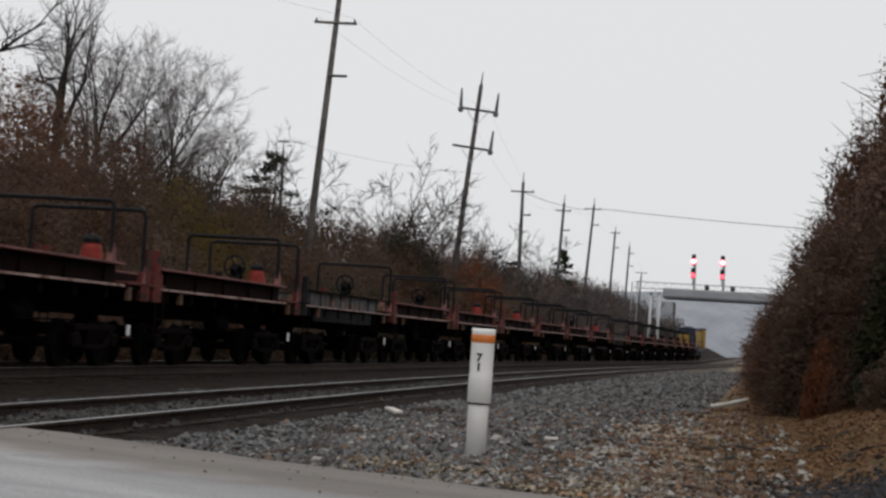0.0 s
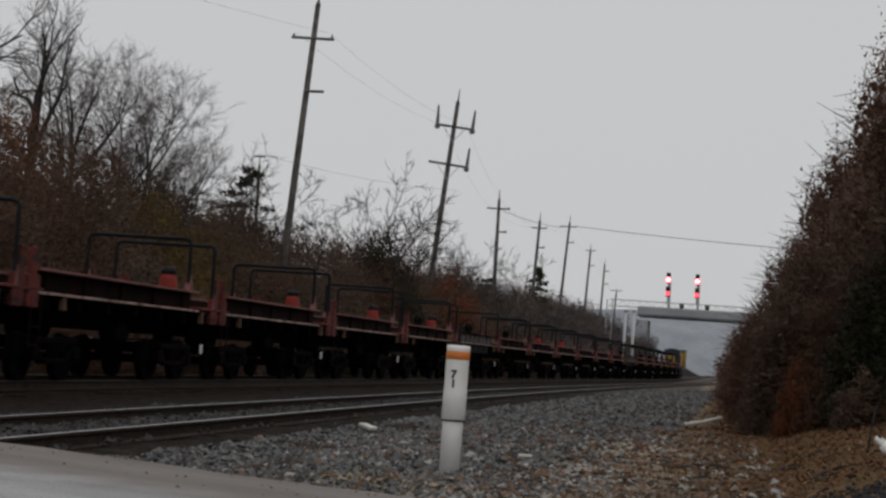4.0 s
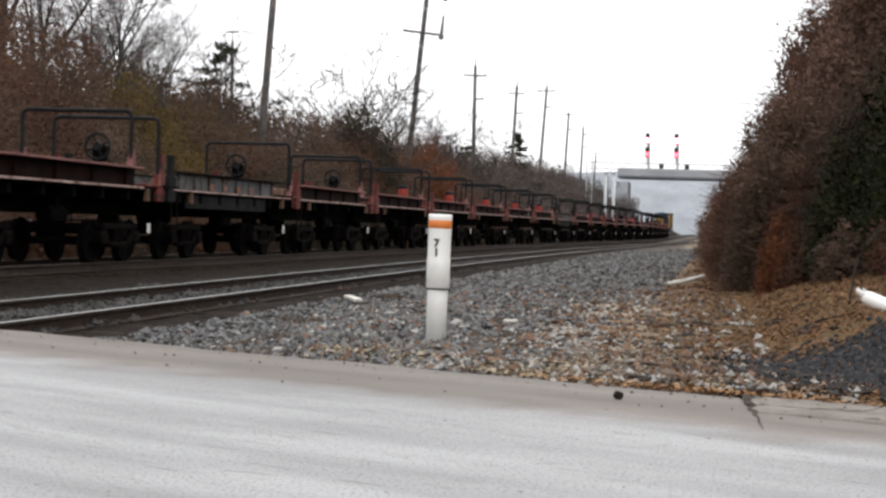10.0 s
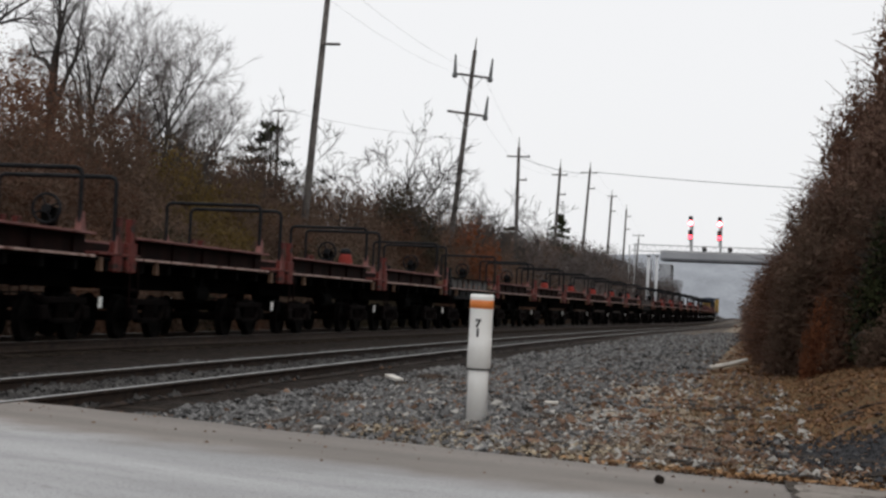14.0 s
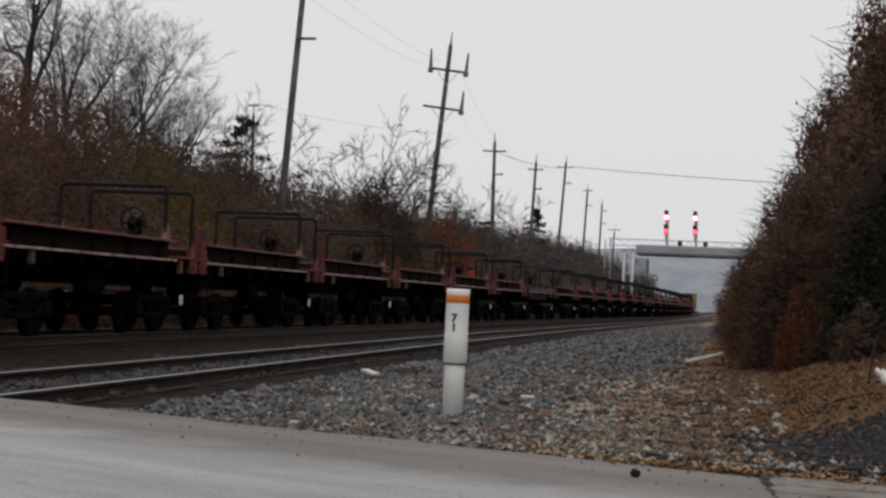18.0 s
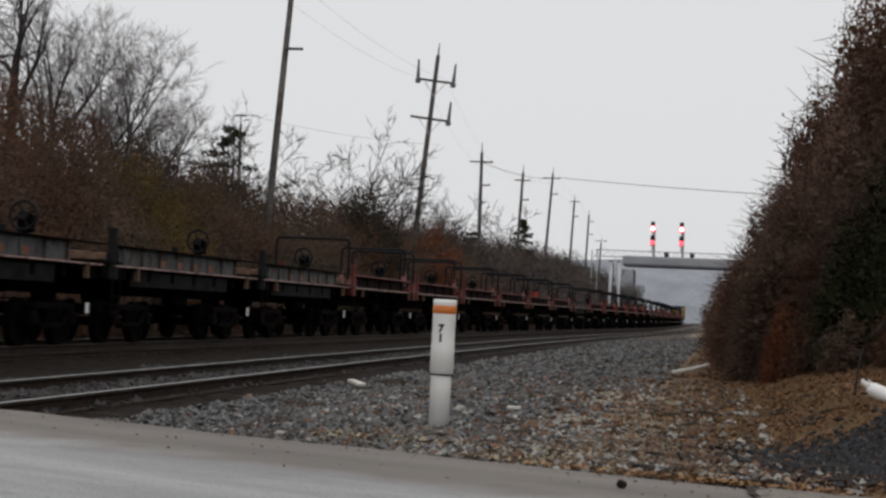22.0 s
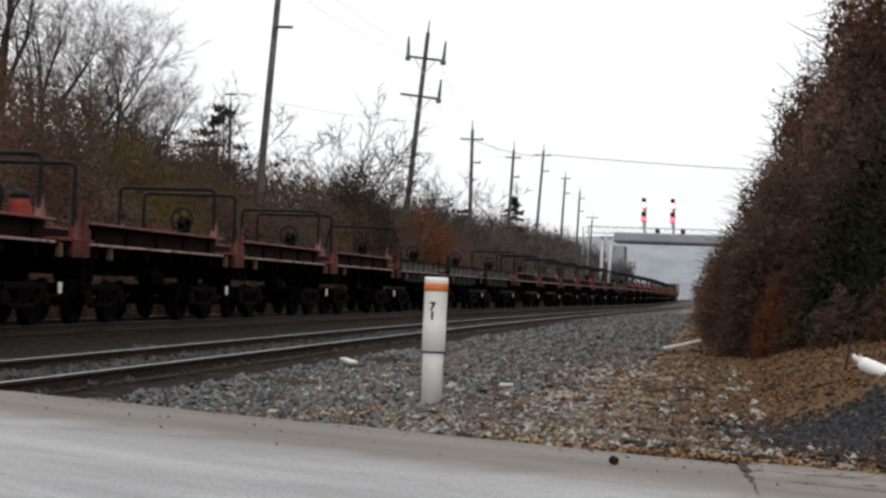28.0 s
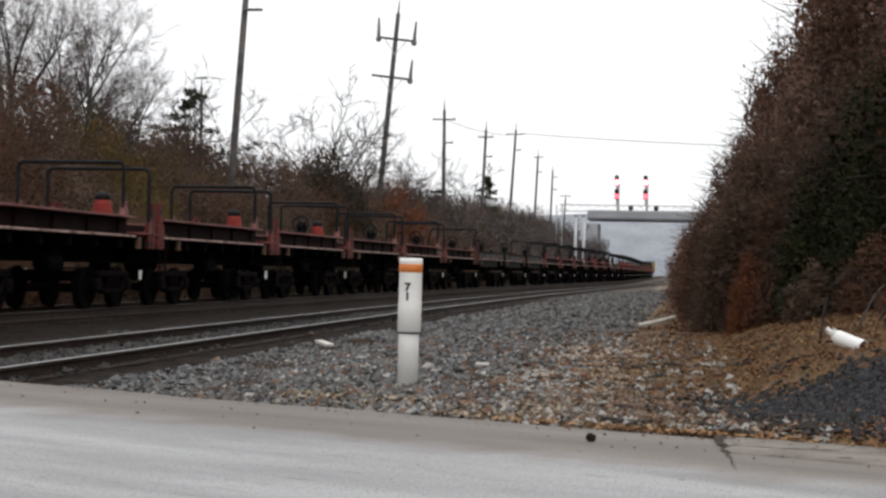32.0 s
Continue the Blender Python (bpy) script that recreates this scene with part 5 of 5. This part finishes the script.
# kind, x, y, height of its top above the rails
for kind, x, y, top in (
        (tall, -27.9, 62.0, 16.2), (tall, -31.0, 58.0, 16.5), (slim, -27.4, 66.0, 14.3), (slim, -25.3, 67.5, 12.6), (broad, -27.4, 71.5, 13.6), (broad, -26.4, 74.5, 10.9), (broad, -29.5, 70.0, 14.4), (slim, -23.9, 70.0, 10.4), (small, -23.0, 76.0, 9.9), (broad, -30.5, 76.0, 13.6), (small, -22.8, 65.0, 9.0), (broad, -29.4, 79.0, 12.0), (small, -25.0, 80.0, 10.2),
        (small, -21.9, 84.0, 9.0), (small, -19.5, 92.0, 10.8), (small, -20.8, 93.0, 9.4), (small, -18.4, 91.0, 8.8),
        (small, -20.4, 108.0, 9.6), (small, -19.4, 116.0, 9.4), (small, -20.6, 124.0, 10.4), (small, -18.0, 127.0, 9.6), (small, -21.2, 134.0, 10.2), (small, -17.5, 138.0, 9.0), (small, -17.0, 150.0, 8.6), (small, -18.0, 166.0, 8.8), (broad, -17.0, 185.0, 8.6), (small, -16.5, 205.0, 8.8), (broad, -16.0, 230.0, 8.8), (small, -15.5, 250.0, 8.8)):
    src = kind[rng.randrange(len(kind))]
    z = land(x, y) - 0.1
    s = (top - z) / {"tall": 13.0, "slim": 12.0, "broad": 10.5, "small": 8.0}["tall" if kind is tall else "slim" if kind is slim else "broad" if kind is broad else "small"]
    copy_thing(src, Matrix.LocRotScale((x, y, z), Euler((0, 0, rng.uniform(0, 6.28) if kind is not broad else rng.uniform(-0.4, 0.4))), (s, s, s)))
for proto in (*brown, *grey_brush, *dark_brush, *ochre, *rust, *hedge, *bright, *low_rust, *far_hedge, *evergreen, *tall, *slim, *broad, *small):
    for child in list(proto.children):
        bpy.data.objects.remove(child)
    bpy.data.objects.remove(proto)


def make_pine(x, y, h, seed, broad=0.33):
    rng_ = random.Random(seed)
    ob = thing("pine_tree", "thin dark evergreen tree with ragged whorls of needles", "tree", at=pose(x, y, land(x, y) - 0.1))
    part("trunk", Shape().tube([(0, 0, 0), (0, 0, h)], [h * 0.014, 0.02], 8).mesh("trunk", BARK), ob)
    bits, places = [], []
    for i in range(int(h * 4)):
        z = h * (0.3 + 0.68 * rng_.random())
        a = rng_.uniform(0, 6.283)
        ln = (h - z) * broad * rng_.uniform(0.5, 1.2) + 0.3
        tip = Vector((math.cos(a) * ln, math.sin(a) * ln, z + ln * rng_.uniform(-0.25, 0.2)))
        bits.append((Vector((0, 0, z)), tip, 0.03, 0.01))
        for j in range(60):
            k = rng_.uniform(0.25, 1.05)
            places.append(Vector((0, 0, z)).lerp(tip, k) + Vector((rng_.gauss(0, 0.14), rng_.gauss(0, 0.14), rng_.gauss(0, 0.08))))
    part("wood", limbs_mesh("wood", bits, BARK), ob)
    part("crown", leaves_mesh("crown", rng_, places, 0.12, LEAF_GREEN), ob)


make_pine(-20.0, 172.0, 8.6, 1)
make_pine(-27.0, 90.0, 7.0, 2, 0.9)
make_pine(-22.0, 150.0, 5.6, 3)


# ---- stones, leaves and litter on the ground ----
def scatter_stones(name, label, seed, count, where, size, material):
    """Loose angular stones, each a dented lump."""
    rng_ = np.random.RandomState(seed)
    base = np.array([(1, 0, 0), (-1, 0, 0), (0, 1, 0), (0, -1, 0), (0, 0, 1), (0, 0, -1)], float)
    tri = np.array([(0, 2, 4), (2, 1, 4), (1, 3, 4), (3, 0, 4), (2, 0, 5), (1, 2, 5), (3, 1, 5), (0, 3, 5)])
    vs, fs = [], []
    while len(vs) < count:
        x, y = where(rng_)
        if y < road_edge(x) + 0.02:
            continue
        s_ = size * rng_.uniform(0.5, 1.5)
        p = base * rng_.uniform(0.7, 1.3, (6, 1)) * (s_ * np.array([1, 0.8, 0.7]))
        a, b = rng_.uniform(0, 6.283), rng_.uniform(-0.5, 0.5)
        ca, sa, cb, sb = math.cos(a), math.sin(a), math.cos(b), math.sin(b)
        rot = np.array([[ca, -sa, 0], [sa, ca, 0], [0, 0, 1]]) @ np.array([[1, 0, 0], [0, cb, -sb], [0, sb, cb]])
        fs.append(tri + 6 * len(vs))
        vs.append(p @ rot.T + (x, y, land_rough(x, y) + s_ * 0.32))
    me = bpy.data.meshes.new(name)
    me.from_pydata(np.concatenate(vs).tolist(), [], np.concatenate(fs).tolist())
    me.materials.append(material)
    thing(name, label, "stones" if "stone" in name or "ballast" in name else name.split("_")[-1], kind="stuff", mesh=me)


def ballast_spot(r):
    """Thick beside the track, thinning out into dust towards the bank."""
    while True:
        y = 10.5 + 20 * r.rand() ** 1.6
        x = r.uniform(-5.6, 0.5)
        if r.rand() > 0.95 * step(-2.3, -0.9, x + 0.9 * nz(x, y, 0.8)):
            return x, y


scatter_stones("ballast", "loose grey crushed-stone ballast", 1, 18000, ballast_spot, 0.034, BALLAST)
scatter_stones("gravel_stones", "fine brownish gravel trodden into the dust", 31, 6000, lambda r: ((lambda x: (x, road_edge(x) + 0.05 + abs(r.normal(0, 1.4))))(r.normal(-1.0, 0.9))), 0.024, DUSTY_STONE)
scatter_stones("ballast", "grey ballast between and beside the rails", 2, 11000, lambda r: ((lambda y: (bend(y) + r.uniform(-8.9, -6.2), y))(14 + 45 * r.rand() ** 1.5)), 0.05, BALLAST_DARK)
scatter_stones("ballast", "coarse grey ballast farther along the line", 12, 11000, lambda r: ((lambda y: (0.6 * bend(y) + r.uniform(-5.5, -0.7), y))(28 + 70 * r.rand() ** 1.4)), 0.055, BALLAST)
scatter_stones("pale_stones", "pale limestone chips among the ballast", 3, 550, lambda r: ((lambda y: (r.uniform(-5, 0.6), y))(10.5 + 14 * r.rand() ** 1.5)), 0.04, PALE_STONE)
scatter_stones("dark_gravel_stones", "dark gravel at the foot of the bank", 4, 7000, lambda r: (r.normal(1.35, 0.62), 12.3 + 0.75 * r.randn()), 0.03, SOIL_STONE)
scatter_stones("rusty_stones", "rust-stained stones among the ballast", 14, 1500, lambda r: ((lambda y: (r.normal(-1.7, 1.6), y))(10.8 + 20 * r.rand() ** 1.5)), 0.042, RUSTY_STONE)


def scatter_leaves(name, label, seed, count, where, size, material, lift=0.015):
    rng_ = random.Random(seed)
    s = Shape()
    n = 0
    while n < count:
        x, y = where(rng_)
        if y < road_edge(x) - 0.1:
            continue
        n += 1
        z = max(land_rough(x, y), -0.02 if y < road_edge(x) + 0.1 else -1) + lift + rng_.uniform(0, 0.02)
        a = rng_.uniform(0, 6.283)
        u = Vector((math.cos(a), math.sin(a), rng_.gauss(0, 0.35))) * size * rng_.uniform(0.6, 1.4)
        v_ = Vector((-math.sin(a), math.cos(a), rng_.gauss(0, 0.4))) * size * 0.6
        c = Vector((x, y, z))
        s.add([c - u, c + v_ + Vector((0, 0, size * 0.25)), c + u, c - v_ + Vector((0, 0, size * 0.2))], [(0, 1, 2), (0, 2, 3)])
    thing(name, label, "fallen leaves" if "lea" in name else "grass", kind="stuff", mesh=s.mesh(name, material))


scatter_stones("pale_stones", "pale stone chips along the road edge", 23, 330, lambda r: ((lambda x: (x, road_edge(x) + 0.04 + abs(r.normal(0, 0.45))))(r.uniform(-2.2, 1.0))), 0.035, PALE_STONE)


def bank_spot(r):
    """Anywhere on the bank, but seldom on the bare dark gravel."""
    while True:
        y = 10.2 + 32 * r.random() ** 1.5
        x = -0.5 + r.gauss(0, 0.45) + abs(r.gauss(0, 1.5))
        if nz(x, y, 0.9) < -0.1 and r.random() < 0.5:
            continue
        if not (x > 0.3 and abs(y - 12.5 + 0.25 * x) < 0.9 and r.random() < 0.6):
            return x, y


scatter_leaves("fallen_leaves", "brown and tan fallen leaves on the bank", 7, 16000, bank_spot, 0.017, LEAF_LITTER)
scatter_leaves("fallen_leaves", "brown leaves blown against the foot of the hedge", 17, 5000, lambda r: ((lambda y: (0.25 * bend(y) + r.gauss(0.6, 0.5), y))(28 + 60 * r.random())), 0.06, LEAF_LITTER)
scatter_leaves("fallen_leaves", "a drift of pale tan leaves along the road edge", 8, 520, lambda r: ((lambda x: (x, road_edge(x) - 0.05 + abs(r.gauss(0, 0.16 + 0.12 * nz(x, 1, 2.0)))))(r.gauss(0.4, 0.6))), 0.03, LEAF_TAN)
scatter_leaves("fallen_leaves", "single pale leaves scattered over the bank and ballast", 18, 220, lambda r: ((lambda y: (r.gauss(0.2, 1.3), y))(10.5 + 18 * r.random() ** 1.4)), 0.03, LEAF_TAN)


def tuft_spot(r):
    while True:
        x = r.uniform(-3.0, 0.2)
        y = road_edge(x) + abs(r.gauss(0.35, 0.5))
        if nz(x, y, 1.6) > -0.05:
            return x, y


scatter_leaves("dead_grass", "straw-coloured dead grass round the post", 9, 900, tuft_spot, 0.024, DEAD_GRASS)
scatter_leaves("fallen_leaves", "thick brown leaf litter under the hedge", 27, 6000, lambda r: (r.uniform(0.7, 4.2), r.uniform(15, 27)), 0.026, LEAF_LITTER)


def scatter_blades(name, label, seed, count, where, tall, material):
    """Dead grass: thin bent blades leaning every way."""
    rng_ = random.Random(seed)
    s = Shape()
    while len(s.f) < 2 * count:
        x, y = where(rng_)
        if y < road_edge(x) + 0.05:
            continue
        a, h, lean = rng_.uniform(0, 6.283), tall * rng_.uniform(0.4, 1.3), rng_.uniform(0.3, 1.6)
        c = Vector((x, y, land_rough(x, y) - 0.005))
        side = Vector((-math.sin(a), math.cos(a), 0)) * 0.004
        mid = c + Vector((math.cos(a) * lean * h * 0.4, math.sin(a) * lean * h * 0.4, h * 0.6))
        tip = c + Vector((math.cos(a) * lean * h, math.sin(a) * lean * h, h * 0.75))
        s.add([c - side, c + side, mid + side * 0.7, mid - side * 0.7, tip], [(0, 1, 2, 3), (3, 2, 4)])
    thing(name, label, "grass", kind="stuff", mesh=s.mesh(name, material))


def clumped(x0, x1, y0, y1, cut, scale):
    def spot(r):
        while True:
            x, y = r.uniform(x0, x1), y0 + (y1 - y0) * r.random() ** 1.4
            if nz(x + 40, y, scale) > cut:
                return x, y
    return spot


scatter_blades("dead_grass", "matted brown dead grass on the bank", 61, 7000, clumped(-0.8, 3.6, 13.5, 30, 0.0, 0.9), 0.07, BANK_GRASS)
scatter_blades("dead_grass", "straw-coloured dead grass along the road edge", 62, 2200, clumped(-3.4, 0.2, 11.0, 14.5, 0.12, 1.3), 0.05, DEAD_GRASS)
scatter_blades("dead_grass", "pale straw matted at the foot of the post", 65, 1500, lambda r: (r.gauss(-2.3, 0.5), r.gauss(12.5, 0.35)), 0.04, DEAD_GRASS)
scatter_leaves("fallen_leaves", "bright tan and orange leaves strewn over the bank", 63, 600, clumped(-0.9, 3.0, 12.8, 26, -0.1, 1.2), 0.024, LEAF_TAN)
scatter_stones("pale_stones", "patch of pale crushed stone beside the road", 64, 1500, lambda r: (r.normal(-1.25, 0.35), r.normal(14.2, 0.9)), 0.021, PALE_STONE)
rng_r = random.Random(77)
grit = Shape()
for _ in range(170):
    x = rng_r.uniform(-6, 2)
    d = abs(rng_r.gauss(0, 0.6)) + 0.03
    a, q = rng_r.uniform(0, 6.283), rng_r.uniform(0.006, 0.018)
    c = Vector((x - 0.447 * d, road_edge(x) - 0.894 * d, 0.006))
    u, v_ = Vector((math.cos(a), math.sin(a), 0)) * q, Vector((-math.sin(a), math.cos(a), 0)) * q * 0.6
    grit.add([c - u, c - v_, c + u, c + v_, c + Vector((0, 0, q * 0.8))], [(0, 1, 4), (1, 2, 4), (2, 3, 4), (3, 0, 4)])
thing("road_grit", "dark grit and leaf crumbs scattered on the asphalt edge", "grit", kind="stuff", mesh=grit.mesh("road_grit", RUSTY_STONE))


def lump(name, label, category, x, y, size, material, seed, flat=0.7, z=None):
    rng_ = random.Random(seed)
    bm = bmesh.new()
    bmesh.ops.create_icosphere(bm, subdivisions=2, radius=1)
    for v in bm.verts:
        k = 1 + 0.35 * noise.noise(v.co * 1.3 + Vector((seed, 0, 0))) + rng_.uniform(-0.06, 0.06)
        v.co = Vector((v.co.x * k * size[0], v.co.y * k * size[1], v.co.z * k * size[2]))
    me = bpy.data.meshes.new(name)
    bm.to_mesh(me)
    bm.free()
    me.materials.append(material)
    zz = (land_rough(x, y) if z is None else z) + size[2] * 0.8
    thing(name, label, category, mesh=me, at=pose(x, y, zz, 0, 0, seed * 37))


lump("stone", "brown-grey stone lying on the road", "stone", -0.49, 9.84, (0.035, 0.03, 0.028), TIE, 3, z=0.0)
lump("plastic_scrap", "white crumpled scrap on the ballast at the road edge", "litter", -4.18, 12.86, (0.05, 0.04, 0.04), PVC, 4)
lump("stone", "pale stone at the road edge", "stone", -3.25, 12.45, (0.05, 0.04, 0.03), PALE_STONE, 5)
lump("stone", "white stone among the ballast", "stone", -2.45, 16.4, (0.06, 0.05, 0.04), PALE_STONE, 6)

s = Shape().box(0, 0, 0.05, 0.38, 0.13, 0.045, 0.008, turn=Euler((0, radians(6), radians(-52))).to_matrix())
thing("board_scrap", "short bleached board lying on the ballast", "board", mesh=s.mesh("board_scrap", PLANK), at=pose(-5.15, 24.0, land(-5.15, 24.0) + 0.05))
s = Shape().box(0, 0, 0.03, 0.14, 0.07, 0.03, 0.008, turn=Euler((0, 0, radians(5))).to_matrix())
thing("board_scrap", "small bleached board lying on the ballast", "board", mesh=s.mesh("board_scrap", PLANK), at=pose(-1.92, 16.5, land(-1.92, 16.5) + 0.03))
s = Shape().tube([(-0.68, 30.3, land(-0.68, 30.3) + 0.05), (-0.36, 30.5, 0.12), (-0.03, 30.8, 0.21)], [0.045, 0.042, 0.036], 8)
thing("pale_pole", "pale bleached pole lying at the edge of the brush", "pole", mesh=s.mesh("pale_pole", PLANK))

pipe = thing("broken_pipe", "broken white plastic pipe lying on the leafy bank", "pipe", at=pose(1.63, 16.1, land(1.63, 16.1) + 0.07, 0, 15, -44))


def torn_tube(x0, x1, radius, wall, ragged, gap, seed):
    """A length of pipe whose left end is torn, with a missing strip of that many steps out of 24."""
    rng_ = random.Random(seed)
    s, n = Shape(), 24
    for j in range(n - gap + 1):
        a = 2 * math.pi * (j + gap * 0.5) / n
        start = x0 - ragged * rng_.random()
        for x, r in ((start, radius), (x1, radius), (x1, radius - wall), (start + 0.01, radius - wall)):
            s.v.append((x, r * math.sin(a), r * math.cos(a)))
    s.f = [(j * 4 + q, j * 4 + (q + 1) % 4, (j + 1) * 4 + (q + 1) % 4, (j + 1) * 4 + q) for j in range(n - gap) for q in range(4)]
    return s


part("tube", torn_tube(-0.13, 0.17, 0.07, 0.008, 0.035, 0, 1).mesh("tube", PVC, smooth=False), pipe)
# Dark discs added inside the pipe in place of its inner shade.
part("dirt_plug", Shape().lathe([(0.061, 0.14), (0.061, 0.158)], (0, 0, 0), axis="x", sides=20).mesh("dirt_plug", UNDER), pipe, "dark disc standing in for shade inside the pipe")
part("dirt_plug", Shape().lathe([(0.061, -0.10), (0.061, -0.08)], (0, 0, 0), axis="x", sides=20).mesh("dirt_plug", UNDER), pipe, "dark disc standing in for shade inside the pipe")
part("torn_end", torn_tube(-0.25, -0.16, 0.046, 0.010, 0.012, 7, 2).mesh("torn_end", PVC), pipe, "torn end of the pipe bent upwards", at=pose(-0.01, 0, -0.01, 0, 12, 0))


rng = random.Random(21)
for x, y, dx, dy, h in ((2.35, 20.0, 0.75, -0.5, 0.55), (2.0, 19.0, 0.55, 0.6, 0.5), (2.6, 22.0, -0.6, -0.4, 0.7), (1.55, 18.4, 0.12, 0.1, 0.5), (2.9, 23.0, -0.9, -0.3, 0.6), (1.9, 24.5, -0.5, -0.6, 0.6)):
    z0, z1 = land(x, y), land(x + dx, y + dy)
    pts = [(x + dx * u, y + dy * u, z0 * (1 - u) + z1 * u * 0.9 - 0.02 + h * math.sin(u * 2.2)) for u in (0, 0.15, 0.3, 0.45, 0.6, 0.75, 0.9, 1.0)]
    thing("bramble_cane", "dark arching bare cane rooted on the leafy bank", "branch", group="canes on the bank", mesh=Shape().tube(pts, [0.013, 0.013, 0.012, 0.011, 0.01, 0.008, 0.006, 0.004], 6).mesh("bramble_cane", BARK))
for i in range(60):
    y = 11.6 + 9 * rng.random() ** 1.5
    x = rng.uniform(-2.2, 1.5)
    if i > 36:
        y = road_edge(x) + 0.1 + 0.5 * rng.random()
    if y < road_edge(x) + 0.15:
        continue
    a, ln = rng.gauss(0.1, 0.5), rng.uniform(0.15, 0.5)
    dx, dy = math.cos(a) * ln, math.sin(a) * ln
    pts = [(x - dx / 2, y - dy / 2, land_rough(x - dx / 2, y - dy / 2) + 0.02), (x, y + 0.02, land_rough(x, y) + 0.035), (x + dx / 2, y + dy / 2, land_rough(x + dx / 2, y + dy / 2) + 0.02)]
    thing("dead_stick", "dark dead stick lying among the leaves and stones", "stick", group="sticks on the ground", mesh=Shape().tube(pts, [0.012, 0.014, 0.007], 5).mesh("dead_stick", BARK))


# ---- what moves: the train rolls away at a steady 6.4 m/s ----
def on_line(y, back):
    """Pose of a vehicle on the far track whose pivots lie at y and y - back."""
    a, b = FAR_TRACK + far_bend(y), FAR_TRACK + far_bend(y - back)
    return pose(a, y, 0, 0, 0, -math.degrees(math.atan2(a - b, back)))


SPEED = 6.43


def motions():
    times = [2.0 * i for i in range(17)]
    for y0, car in cars:
        walk(car, [(t, on_line(y0 + SPEED * t, 8.0)) for t in times])
    turning = [(0.1 * i, radians(-76.7 * i)) for i in range(321)]
    for y0, car in cars:
        for truck in car.children:
            if truck.name.startswith("truck"):
                for axle in truck.children:
                    place = axle.location.copy()
                    walk(axle, [(t, Matrix.LocRotScale(place, Euler((a, 0, 0)), None)) for t, a in turning])
    walk(loco, [(t, on_line(LOCO_START + SPEED * t, 14.0)) for t in times])


motions()
